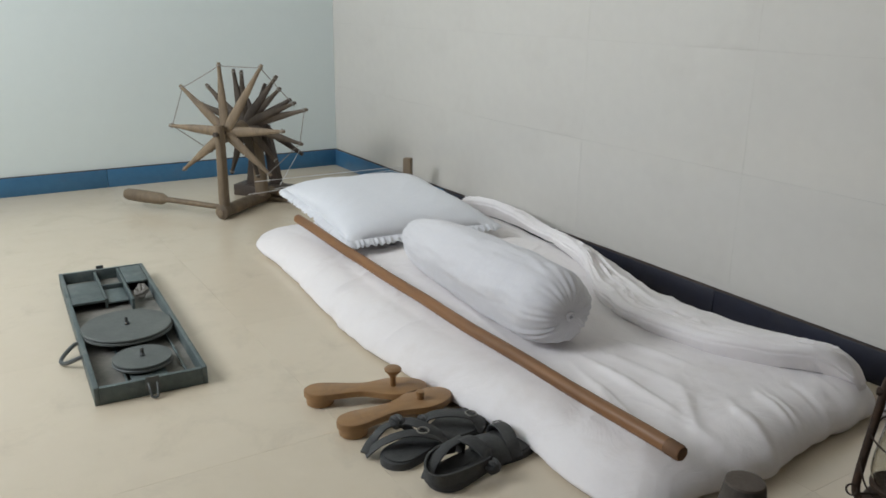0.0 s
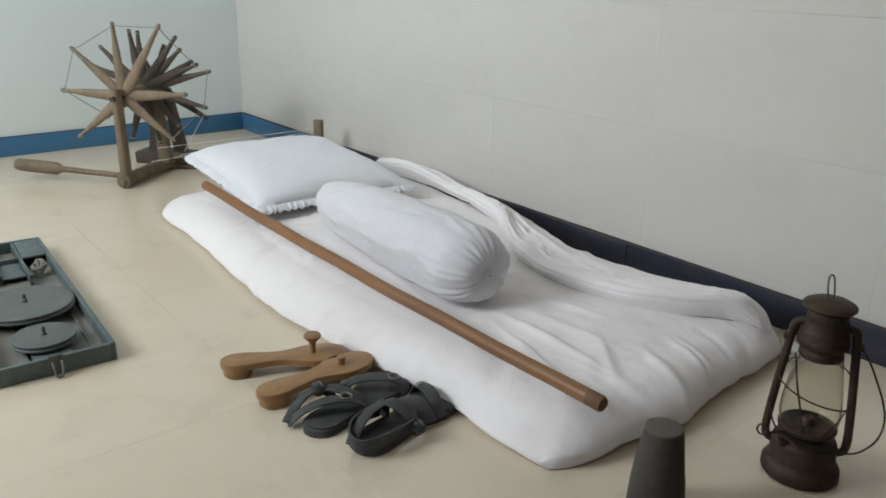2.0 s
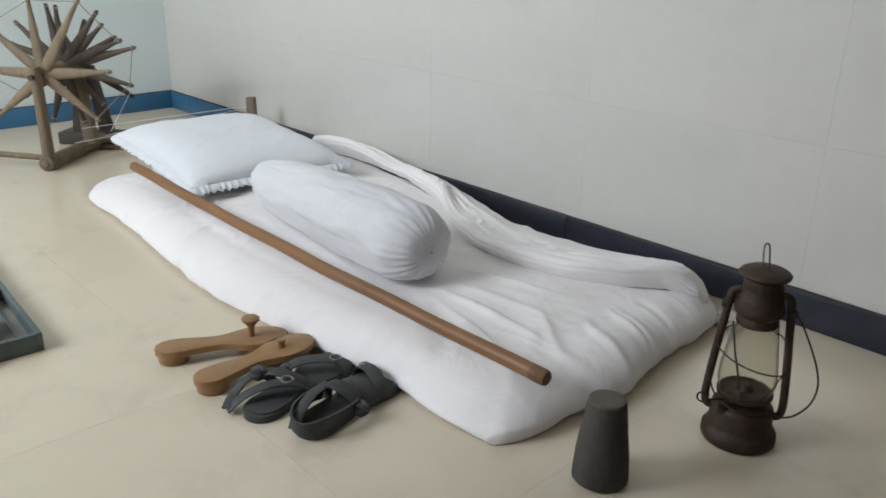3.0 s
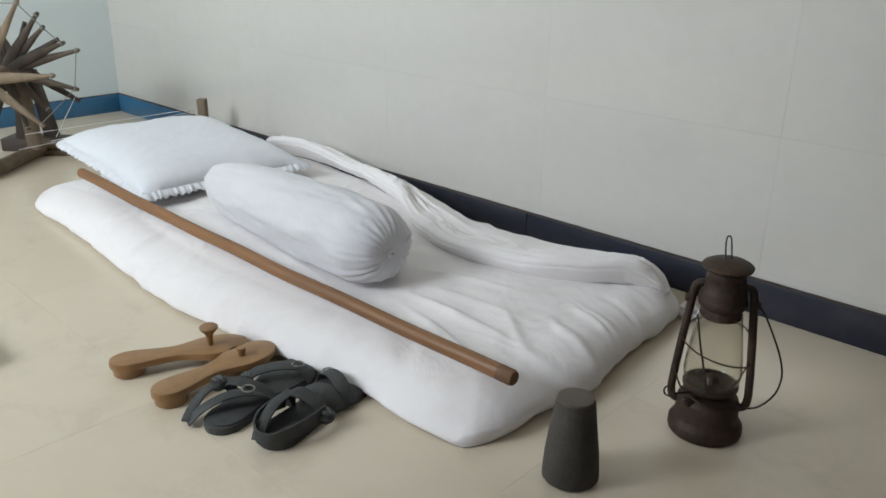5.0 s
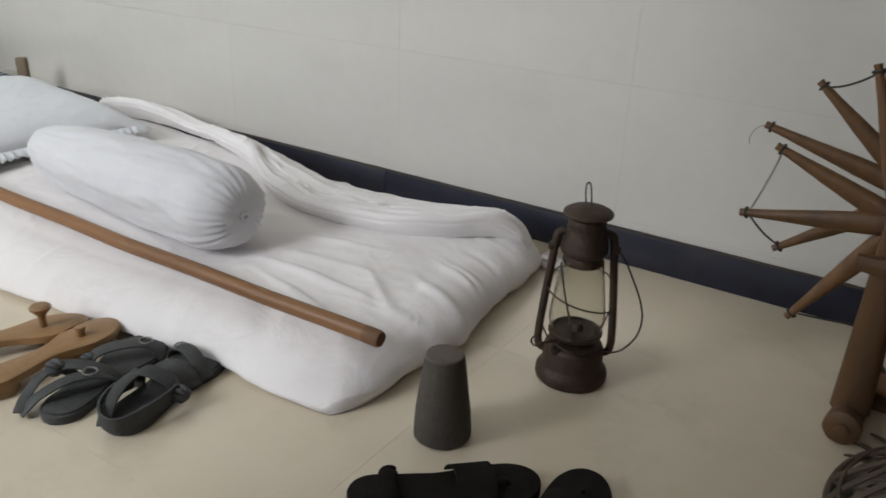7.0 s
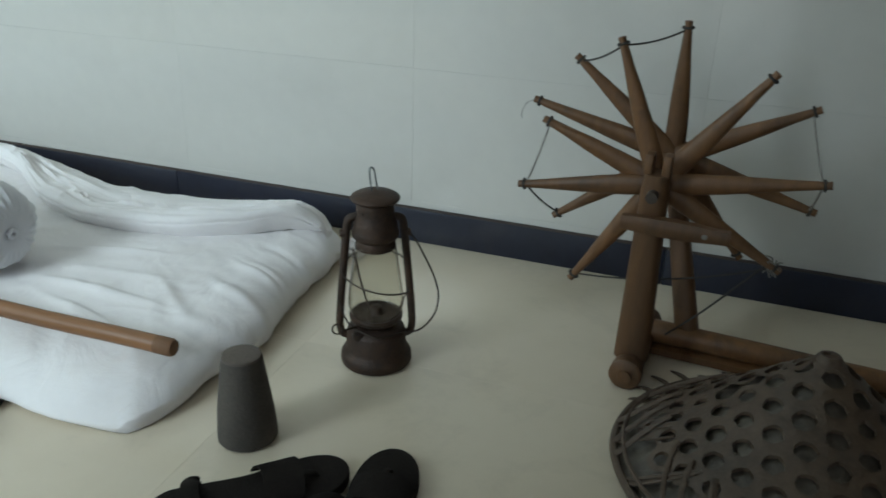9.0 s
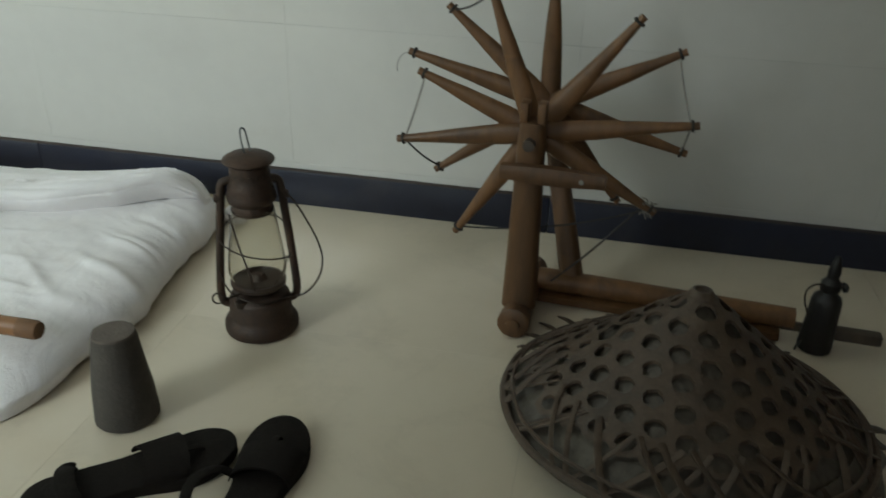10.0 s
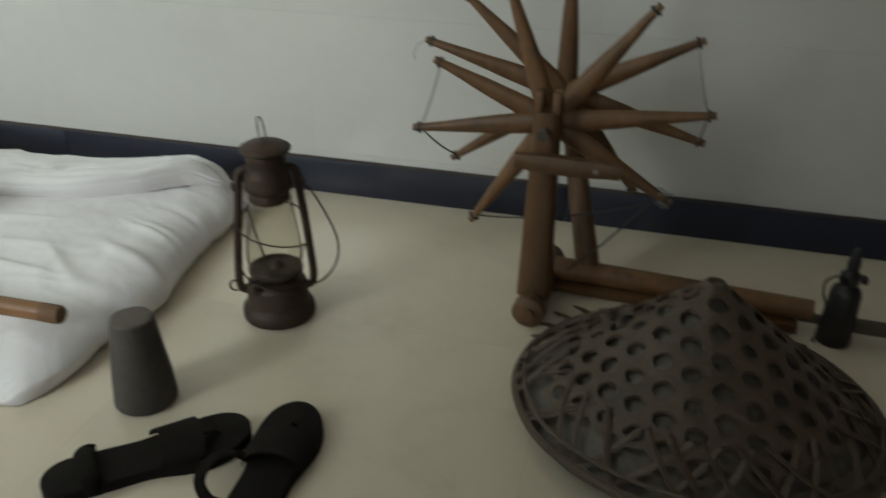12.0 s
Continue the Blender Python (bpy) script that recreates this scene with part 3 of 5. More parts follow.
def pillow(root, lx, ly, h):
    bm = bmesh.new()
    N = 56
    for s in (1, -1):
        g = []
        for i in range(N + 1):
            u = -1 + 2 * i / N
            row = []
            for j in range(N + 1):
                v = -1 + 2 * j / N
                x = lx / 2 * u * (1 - 0.05 * (1 - v * v) * 0 - 0.045 * (1 - abs(v)) * abs(u) ** 3)
                y = ly / 2 * v * (1 - 0.06 * (1 - abs(u)) * abs(v) ** 3)
                e = max(0.0, (1 - u ** 4)) ** 0.55 * max(0.0, (1 - v ** 4)) ** 0.55
                z = s * h / 2 * e * (1 if s > 0 else 0.75)
                edge = min(1, 4 * (1 - max(abs(u), abs(v))))
                z += s * (0.004 * wobble(x * 9, y * 9, s) + 0.003 * crease(wobble(x * 12 + y * 9, y * 5 - x * 3, 5.0), 0.15)) * e
                z += 0.004 * edge * abs(wobble(x * 14 + 2, y * 14, 2)) * (1 - e) * 3 * s
                row.append(bm.verts.new((x, y, z)))
            g.append(row)
        for i in range(N):
            for j in range(N):
                bm.faces.new((g[i][j], g[i + 1][j], g[i + 1][j + 1], g[i][j + 1]))
    bmesh.ops.remove_doubles(bm, verts=bm.verts, dist=0.0004)
    part("cushion", bm, M_PILLOW, root, sharp=80)
    bm = bmesh.new()
    per = []
    for a, b in [((-1, -1), (1, -1)), ((1, -1), (1, 1)), ((1, 1), (-1, 1)), ((-1, 1), (-1, -1))]:
        for k in range(280):
            f = k / 280
            per.append((a[0] + (b[0] - a[0]) * f, a[1] + (b[1] - a[1]) * f))
    rings = []
    for k, (u, v) in enumerate(per):
        x = lx / 2 * u * (1 - 0.045 * (1 - abs(v)) * abs(u) ** 3)
        y = ly / 2 * v * (1 - 0.06 * (1 - abs(u)) * abs(v) ** 3)
        o = Vector((u if abs(u) > 0.995 else 0, v if abs(v) > 0.995 else 0, 0)).normalized()
        w = 0.025 + 0.006 * wobble(k * 0.09, 2.0) + 0.003 * wobble(k * 0.35, 6.0)
        wav = math.sin(k * 0.52 + 3.0 * wobble(k * 0.06, 4.0)) * (0.55 + 0.6 * wobble(k * 0.13, 9.0))
        row = []
        for q in range(5):
            f = q / 4
            p = Vector((x, y, 0)) * (1 - 0.012) + o * (w * f) + Vector((0, 0, 0.006 * f * wav - 0.014 * f * f))
            row.append(bm.verts.new(p))
        rings.append(row)
    for a, b in zip(rings, rings[1:] + rings[:1]):
        for q in range(4):
            bm.faces.new((a[q], a[q + 1], b[q + 1], b[q]))
    ext = bmesh.ops.extrude_face_region(bm, geom=bm.faces[:])
    bmesh.ops.translate(bm, vec=(0, 0, -0.0018), verts=[g for g in ext["geom"] if isinstance(g, bmesh.types.BMVert)])
    part("frill", bm, M_PILLOW, root, "gathered cotton frill", sharp=80)


pil = thing("pillow", pose(1.405, -0.472, 0.150, 0, 2.0, -5), "plump bluish-white cotton pillow with a gathered frill", "pillow")
pillow(pil, 0.64, 0.49, 0.112)


def bolster(root, length, r0, r1):
    bm = bmesh.new()
    N = 112
    ring, spans, CAP, CAP0 = [], [], 0.085, 0.20
    for i in range(15):
        f = i / 14
        spans.append((-length / 2 + CAP0 - CAP0 * math.cos(f * math.pi / 2) ** 1.3, r0 * (0.06 + 0.94 * math.sin(f * math.pi / 2) ** 0.8), 1 - f))
    for i in range(1, 40):
        f = i / 40
        spans.append((-length / 2 + CAP0 + (length - CAP - CAP0) * f, r0 + (r1 - r0) * f + 0.006 * math.sin(f * math.pi), 0.0))
    for i in range(15):
        f = i / 14
        spans.append((length / 2 - CAP + CAP * math.sin(f * math.pi / 2) ** 1.3, r1 * (0.06 + 0.94 * math.cos(f * math.pi / 2) ** 0.8), f))
    for x, r, g in spans:
        row = []
        for k in range(N):
            a = 2 * math.pi * k / N
            amp = 0.0068 * (0.55 + 0.8 * wobble(math.cos(a) * 3, math.sin(a) * 3, 2.0)) * (1.0 if x > 0 else 0.15)
            pleat = math.sin(a * 26 + 4.0 * wobble(math.cos(a) * 2, math.sin(a) * 2, 5.0)) * amp * min(1, g * 1.25) ** 1.6 * min(1, r / (0.30 * r0))
            crumple = 0.005 * wobble(math.cos(a) * 2.2, math.sin(a) * 2.2, x * 7) + 0.0025 * wobble(math.cos(a) * 6, math.sin(a) * 6, x * 16)
            fold = 0.010 * max(0, 0.16 - abs(wobble(x * 3.2, a * 1.1, 3.0))) / 0.16 * 0.2
            rr = r + pleat + (crumple + fold) * min(1, r / (0.4 * r0))
            z = rr * math.sin(a)
            z = max(z, -0.80 * r0)
            row.append(bm.verts.new((x - (0.010 * g ** 6 if x > 0 else -0.010 * g ** 6), rr * math.cos(a) * 1.04, z)))
        ring.append(row)
    for a, b in zip(ring, ring[1:]):
        for k in range(N):
            j = (k + 1) % N
            bm.faces.new((a[k], a[j], b[j], b[k]))
    bm.faces.new(ring[0]), bm.faces.new(ring[-1])
    part("bolster_cover", bm, M_BOLSTER, root, sharp=80)
    for s in (1, -1):
        bm = bmesh.new()
        pts = [(s * (length / 2 - 0.006), 0.007 * math.cos(a), 0.006 * math.sin(a)) for a in (2 * math.pi * i / 18 for i in range(18))]
        sweep(bm, pts, circle(0.0042, 6), up=(1, 0, 0), loop=True)
        part("drawstring", bm, M_BOLSTER, root, "gathered drawstring knot", sharp=80)


bol = thing("bolster", pose(2.165, -0.607, 0.168, 0, -1.0, -3.5), "stuffed pale grey cotton bolster with gathered ends", "bolster")
bolster(bol, 0.745, 0.078, 0.087)

# ---- walking stick ----
stick = thing("walking_stick", Matrix(), "long straight polished brown wooden walking stick", "stick")
A, B = Vector((1.367, -0.760, 0.130)), Vector((2.947, -0.750, 0.109))
bm = bmesh.new()
pts = [A.lerp(B, i / 60) + Vector((0, 0.003 * wobble(i * 0.12, 0.0) - 0.006 * math.sin(math.pi * i / 60), 0.0015 * wobble(i * 0.15, 7.0) - 0.005 * math.sin(math.pi * i / 60))) for i in range(60)]
sweep(bm, pts, circle(0.0142, 16), scale=lambda f: 1 + 0.03 * wobble(f * 9, 1.0) - 0.03 * f)
part("shaft", bm, M_STICK, stick)
bm = bmesh.new()
d = (B - A).normalized()
sweep(bm, [pts[-1] - d * 0.001, pts[-1] + d * 0.024, pts[-1] + d * 0.029], circle(0.0141, 16), scale=lambda f: 1 if f < 0.9 else 0.86)
part("tip", bm, M_STICK_TIP, stick, "dark worn end")


# ---- footwear ----
def sole_outline(length, heel, waist, ball, lean=0.0, n=64):
    """A sole along +y, heel at y = 0."""
    def half(f):
        if f < 0.14:
            return heel * math.sqrt(max(0.0, 1 - ((0.14 - f) / 0.14) ** 2))
        if f < 0.45:
            u = (f - 0.14) / 0.31
            return heel + (waist - heel) * (3 * u * u - 2 * u ** 3)
        if f < 0.74:
            u = (f - 0.45) / 0.29
            return waist + (ball - waist) * (3 * u * u - 2 * u ** 3)
        u = (f - 0.74) / 0.26
        return ball * math.sqrt(max(0.0, 1 - u ** 2.3))
    fs = [0.5 - 0.5 * math.cos(math.pi * i / n) for i in range(n + 1)]
    right = [(half(f) + lean * f * f, length * f) for f in fs]
    left = [(-half(f) + lean * f * f, length * f) for f in reversed(fs[1:-1])]
    return right + left


def khadau(m, lean, whole):
    root = thing("wooden_sandal", m, "honey-brown wooden sandal with a turned toe knob" if whole else "honey-brown wooden sandal with a worn-down toe peg", "sandal", "pair of wooden sandals")
    out = sole_outline(0.256, 0.0295, 0.0205, 0.040, lean)
    bm = bmesh.new()
    plate(bm, out, 0.0185, 0.0315, 0.003)
    part("sole", bm, M_KHADAU, root)
    bm = bmesh.new()
    lathe(bm, [(0.0265, 0.0), (0.0285, 0.002), (0.0290, 0.012), (0.0290, 0.0215)], 32, pose(0, 0.0335, 0))
    part("heel_block", bm, M_KHADAU, root)
    bm = bmesh.new()
    plate(bm, [(lean * 0.5 + x, y) for x, y in ((-0.030, 0.180), (0.030, 0.180), (0.034, 0.205), (0.024, 0.226), (-0.024, 0.226), (-0.034, 0.205))], 0.0, 0.0195, 0.0)
    part("toe_block", bm, M_KHADAU, root)
    bm = bmesh.new()
    knob = [(0.0065, 0.028), (0.006, 0.046), (0.0075, 0.054), (0.013, 0.061), (0.0175, 0.066), (0.0178, 0.070), (0.014, 0.073), (0.006, 0.0735), (0, 0.0735)]
    stub = [(0.0075, 0.028), (0.0075, 0.038), (0.009, 0.044), (0.0085, 0.048), (0.004, 0.049), (0, 0.049)]
    lathe(bm, knob if whole else stub, 24, pose(lean * 0.5, 0.184, 0))
    part("toe_knob", bm, M_KHADAU, root, "turned mushroom-shaped toe knob" if whole else "short worn toe peg")
    return root


khadau(pose(2.292, -1.128, 0, 0, 0, -24), 0.004, True)
khadau(pose(2.452, -1.125, 0, 0, 0, 1.0), -0.004, False)


def strap(root, pts, w, material, thick=0.003, up=(0, 0, 1), name="strap", label=""):
    bm = bmesh.new()
    line = curve(pts, 26)
    sweep(bm, line, slab(w, thick), up=up)
    return part(name, bm, material, root, label, sharp=60)


def band(root, pts, w, name, thick=0.004):
    """A strap that stands on edge, bent round the foot."""
    bm = bmesh.new()
    sweep(bm, curve(pts, 30), slab(thick, w, 0.4))
    return part(name, bm, M_LEATHER, root, sharp=60)


def knot(root, at, r):
    bm = bmesh.new()
    for k in range(3):
        pts = [(r * math.cos(a), r * math.sin(a) * math.cos(k * 1.05), r * 0.8 * math.sin(a) * math.sin(k * 1.05)) for a in (2 * math.pi * i / 14 for i in range(14))]
        sweep(bm, pts, circle(r * 0.5, 7), loop=True)
    part("knot", bm, M_LEATHER, root, "lumpy leather knot").matrix_local = Matrix.Translation(at)


def buckle(root, at, rx, rz):
    bm = bmesh.new()
    pts = [(0.011 * math.cos(a), 0.008 * math.sin(a), 0) for a in (2 * math.pi * i / 16 for i in range(16))]
    sweep(bm, pts, circle(0.0016, 6), loop=True)
    part("buckle", bm, M_BUCKLE, root, "dull metal buckle").matrix_local = pose(*at, rx, 0, rz)


def sandal_sole(root, k):
    out = [(x * k, y) for x, y in sole_outline(0.262, 0.035, 0.031, 0.046, 0.006)]
    bm = bmesh.new()
    plate(bm, out, 0.0, 0.014, 0.002)
    part("outsole", bm, M_LEATHER, root)
    bm = bmesh.new()
    plate(bm, [(x * 0.94, 0.006 + y * 0.955) for x, y in out], 0.0144, 0.0175, 0.001)
    part("insole", bm, M_LEATHER, root)


def open_sandal(m):
    """The sandal whose heel strap has come loose and trails on the floor."""
    root = thing("leather_sandal", m, "worn black leather sandal, its loose heel strap trailing on the floor", "sandal", "pair of black leather sandals")
    sandal_sole(root, -1)
    strap(root, [(0.034, 0.118, 0.012), (0.024, 0.100, 0.034), (-0.006, 0.064, 0.042), (-0.034, 0.024, 0.028), (-0.050, -0.002, 0.006)], 0.024, M_LEATHER, 0.004, name="heel_strap")
    strap(root, [(-0.050, -0.004, 0.010), (-0.060, 0.020, 0.020), (-0.060, 0.048, 0.036), (-0.050, 0.074, 0.044)], 0.018, M_LEATHER, 0.004, name="strap_end")
    strap(root, [(-0.050, 0.074, 0.040), (-0.034, 0.088, 0.046), (-0.004, 0.100, 0.044), (0.022, 0.112, 0.032), (0.036, 0.120, 0.012)], 0.026, M_LEATHER, 0.004, name="instep_strap")
    band(root, [(-0.034, 0.096, 0.020), (-0.044, 0.088, 0.034), (-0.052, 0.074, 0.042)], 0.018, "side_strap")
    knot(root, (-0.050, 0.074, 0.044), 0.011)
    strap(root, [(-0.044, 0.132, 0.010), (-0.036, 0.142, 0.034), (-0.008, 0.172, 0.042), (0.022, 0.204, 0.034), (0.042, 0.212, 0.010)], 0.030, M_LEATHER, 0.004, name="toe_strap")
    knot(root, (-0.041, 0.132, 0.028), 0.009)
    buckle(root, (0.010, 0.084, 0.047), 15, 30)
    buckle(root, (0.020, 0.202, 0.041), 10, 20)
    return root


def closed_sandal(m):
    """The sandal whose heel strap still stands up in a loop."""
    root = thing("leather_sandal", m, "worn black leather sandal, its heel strap standing in a loop", "sandal", "pair of black leather sandals")
    sandal_sole(root, 1)
    band(root, [(-0.034, 0.092, 0.030), (-0.037, 0.052, 0.036), (-0.030, 0.014, 0.033), (-0.008, -0.008, 0.027), (0.018, -0.002, 0.025), (0.036, 0.034, 0.028), (0.044, 0.072, 0.030), (0.044, 0.098, 0.030)],
         0.024, "heel_strap")
    strap(root, [(-0.037, 0.104, 0.012), (-0.034, 0.098, 0.040), (-0.012, 0.092, 0.056), (0.014, 0.094, 0.054), (0.038, 0.098, 0.040), (0.046, 0.102, 0.012)], 0.030, M_LEATHER, 0.004, name="instep_strap")
    strap(root, [(-0.016, 0.090, 0.056), (-0.022, 0.056, 0.050), (-0.018, 0.018, 0.036), (-0.008, -0.008, 0.020)], 0.020, M_LEATHER, 0.004, name="tie_strap")
    knot(root, (0.050, 0.096, 0.026), 0.011)
    strap(root, [(-0.030, 0.130, 0.012), (-0.026, 0.132, 0.030), (0.004, 0.142, 0.040), (0.030, 0.138, 0.030), (0.044, 0.134, 0.012)], 0.034, M_LEATHER, 0.004, name="cross_strap")
    strap(root, [(-0.044, 0.204, 0.012), (-0.032, 0.200, 0.034), (0.000, 0.188, 0.042), (0.030, 0.172, 0.034), (0.049, 0.166, 0.012)], 0.026, M_LEATHER, 0.004, name="toe_strap")
    buckle(root, (-0.022, 0.196, 0.040), 10, 70)
    return root


open_sandal(pose(2.590, -1.098, 0, 0, 0, 13))
closed_sandal(pose(2.690, -1.058, 0, 0, 0, 14))


def slipper(m, mirror):
    root = thing("slipper", m, "flat dark brown leather slipper with a broad strap", "slipper", "pair of dark slippers")
    k = -1 if mirror else 1
    out = [(x * k, y) for x, y in sole_outline(0.262, 0.034, 0.032, 0.045, 0.004)]
    bm = bmesh.new()
    plate(bm, out, 0.0, 0.016, 0.003)
    for v in bm.verts:
        v.co.z += 0.010 * max(0, v.co.y / 0.262 - 0.75) * 4
    part("sole", bm, M_LEATHER_BROWN, root)
    bm = bmesh.new()
    n = 20
    rows = []
    for i in range(n + 1):
        a = math.pi * i / n
        f0, f1 = 0.135 + 0.012 * math.sin(a), 0.190 + 0.010 * math.sin(a)
        row = []
        for q in range(6):
            y = f0 + (f1 - f0) * q / 5
            hw = 0.043 - 0.004 * (1 - q / 5)
            row.append(bm.verts.new((-hw * math.cos(a) * k, y, 0.012 + 0.018 * math.sin(a) ** 0.8 + 0.002 * wobble(i, q))))
        rows.append(row)
    for a, b in zip(rows, rows[1:]):
        for q in range(5):
            bm.faces.new((a[q], a[q + 1], b[q + 1], b[q]))
    ext = bmesh.ops.extrude_face_region(bm, geom=bm.faces[:])
    bmesh.ops.translate(bm, vec=(0, 0, 0.0035), verts=[g for g in ext["geom"] if isinstance(g, bmesh.types.BMVert)])
    part("vamp", bm, M_LEATHER_BROWN, root)
    strap(root, [(-0.036, 0.066, 0.012), (-0.035, 0.060, 0.020), (-0.016, 0.054, 0.027), (0.016, 0.054, 0.027), (0.035, 0.060, 0.020), (0.036, 0.066, 0.012)], 0.024,
          M_LEATHER_BROWN, name="back_strap")
    strap(root, [(0.006 * k, 0.165, 0.032), (0.005 * k, 0.195, 0.029), (0.003 * k, 0.214, 0.026), (0.002 * k, 0.220, 0.018)], 0.009, M_LEATHER_BROWN, name="toe_strap")
    return root


slipper(pose(3.058, -0.966, 0, 0, 0, -50), False)
right_slipper = slipper(pose(3.326, -1.004, 0, 0, 0, 2), True)
strap(right_slipper, [(-0.036, 0.150, 0.012), (-0.054, 0.142, 0.026), (-0.072, 0.118, 0.030), (-0.072, 0.088, 0.026), (-0.052, 0.068, 0.020), (-0.034, 0.070, 0.014)], 0.014, M_LEATHER_BROWN, 0.004,
      name="loose_loop", label="loose leather loop bulging sideways")

# ---- stone cone ----
pestle = thing("stone_pestle", pose(3.080, -0.768, 0), "squat tapered grey-brown stone pestle standing upright", "pestle")
bm = bmesh.new()
lathe(bm, [(0.040, 0.0), (0.0435, 0.003), (0.044, 0.010), (0.041, 0.045), (0.036, 0.085), (0.031, 0.120), (0.0292, 0.134), (0.0284, 0.1370)], 48, wobble=0.0012)
part("shank", bm, M_STONE, pestle)
bm = bmesh.new()
lathe(bm, [(0.0284, 0.1370), (0.0272, 0.1400), (0.0235, 0.1412), (0.012, 0.1408), (0, 0.1404)], 48, wobble=0.0012)
part("worn_top", bm, M_STONE_WORN, pestle, "paler worn top face")


# ---- hurricane lantern ----
def lantern(m):
    root = thing("hurricane_lantern", m, "old rusty hurricane lantern with a glass globe", "lantern")
    bm = bmesh.new()
    lathe(bm, [(0.053, 0.0), (0.059, 0.002), (0.0605, 0.006), (0.0600, 0.016), (0.0565, 0.022), (0.0525, 0.026), (0.0510, 0.031), (0.0500, 0.056), (0.0475, 0.063), (0.040, 0.068), (0.030, 0.070), (0.0, 0.071)], 48,
          wobble=0.0006)
    part("fuel_tank", bm, M_RUST, root)
    bm = bmesh.new()
    lathe(bm, [(0.028, 0.068), (0.030, 0.074), (0.040, 0.079), (0.0445, 0.083), (0.0450, 0.088), (0.041, 0.090), (0.030, 0.086), (0.014, 0.089), (0.009, 0.100), (0.004, 0.102), (0, 0.102)], 40)
    part("burner", bm, M_RUST, root)
    bm = bmesh.new()
    prof = [(0.038, 0.089), (0.0440, 0.097), (0.0465, 0.108), (0.0455, 0.128), (0.0425, 0.150), (0.0385, 0.178), (0.0350, 0.200), (0.0335, 0.213)]
    lathe(bm, prof + [(r - 0.0016, z) for r, z in reversed(prof)], 44, closed=False)
    g = part("globe", bm, M_GLASS, root, "smoky clear glass globe")
    g.visible_shadow = False
    bm = bmesh.new()
    lathe(bm, [(0.026, 0.206), (0.0310, 0.207), (0.0318, 0.211), (0.0315, 0.218), (0.0300, 0.221), (0.0365, 0.226), (0.0385, 0.230), (0.0380, 0.237), (0.0355, 0.243), (0.0360, 0.247), (0.0345, 0.251),
               (0.0325, 0.257), (0.0310, 0.263), (0.0300, 0.276), (0.0305, 0.279), (0.0290, 0.283), (0.0225, 0.285), (0.0215, 0.292), (0.0, 0.2925)], 44, wobble=0.0006)
    hood = part("hood", bm, M_RUST, root)
    for i in range(16):
        bm = bmesh.new()
        a = 2 * math.pi * i / 16
        lathe(bm, [(0.0, 0.0), (0.0032, 0.0), (0.0032, 0.0012), (0.0, 0.0014)], 8, pose(0.0299 * math.cos(a), 0.0299 * math.sin(a), 0.270) @ Euler((0, radians(90), a)).to_matrix().to_4x4())
        part("vent_hole", bm, M_WIRE, hood)
    bm = bmesh.new()
    lathe(bm, [(0.0, 0.2895), (0.022, 0.289), (0.037, 0.2880), (0.0393, 0.2890), (0.0398, 0.2910), (0.038, 0.2935), (0.030, 0.298), (0.012, 0.3015), (0.0, 0.303)], 44, wobble=0.001)
    part("cap", bm, M_RUST, root, "domed rusty tin cap")
    bm = bmesh.new()
    sweep(bm, curve([(-0.005, 0, 0.305), (-0.006, 0, 0.330), (-0.004, 0, 0.345), (0.0, 0, 0.348), (0.004, 0, 0.343), (0.005, 0, 0.328), (0.005, 0, 0.305)], 24), circle(0.0014, 6), up=(0, 1, 0))
    ob = part("lifting_loop", bm, M_IRON, root, "thin bent metal lifting loop")
    ob.matrix_local = pose(0, 0, 0.298, 0, -9, 35) @ pose(0, 0, -0.305)
    for s in (-1, 1):
        bm = bmesh.new()
        sweep(bm, curve([(s * 0.040, 0, 0.048), (s * 0.056, 0, 0.052), (s * 0.0605, 0, 0.066), (s * 0.060, 0, 0.090), (s * 0.055, 0, 0.150), (s * 0.049, 0, 0.210), (s * 0.046, 0, 0.240),
                         (s * 0.042, 0, 0.256), (s * 0.029, 0, 0.260)], 40), circle(0.0066, 10), up=(0, 1, 0))
        part("side_tube", bm, M_RUST, root)
        bm = bmesh.new()
        lathe(bm, [(0.0, -0.006), (0.006, -0.005), (0.0075, 0), (0.006, 0.005), (0, 0.006)], 12, pose(s * 0.052, 0, 0.232, 0, 90, 0))
        part("bail_ear", bm, M_RUST, root)
    for a0, a1, z0, z1 in [(192, 350, 0.166, 0.132)]:
        bm = bmesh.new()
        pts = []
        for i in range(25):
            f = i / 24
            a = radians(a0 + (a1 - a0) * f)
            rr = 0.0495 + 0.006 * abs(2 * f - 1) ** 2
            pts.append((rr * math.cos(a), rr * math.sin(a), z0 + (z1 - z0) * f))
        sweep(bm, pts, circle(0.0013, 6))
        part("guard_wire", bm, M_WIRE, root)
    bm = bmesh.new()
    sweep(bm, [(-0.036, -0.022, 0.214), (-0.026, -0.040, 0.170), (-0.012, -0.049, 0.120), (-0.008, -0.046, 0.092)], circle(0.0017, 6))
    part("guard_rod", bm, M_WIRE, root)
    bm = bmesh.new()
    sweep(bm, [(0.054, -0.004, 0.136), (0.040, -0.030, 0.116), (0.022, -0.044, 0.096)], circle(0.0014, 6))
    part("guard_rod", bm, M_WIRE, root)
    bm = bmesh.new()
    pts = [(0.046 * math.cos(a), 0.046 * math.sin(a), 0.182 + 0.002 * math.sin(a)) for a in (radians(10 + 160 * i / 24) for i in range(25))]
    sweep(bm, pts, circle(0.0013, 6))
    part("guard_ring", bm, M_WIRE, root)
    bm = bmesh.new()
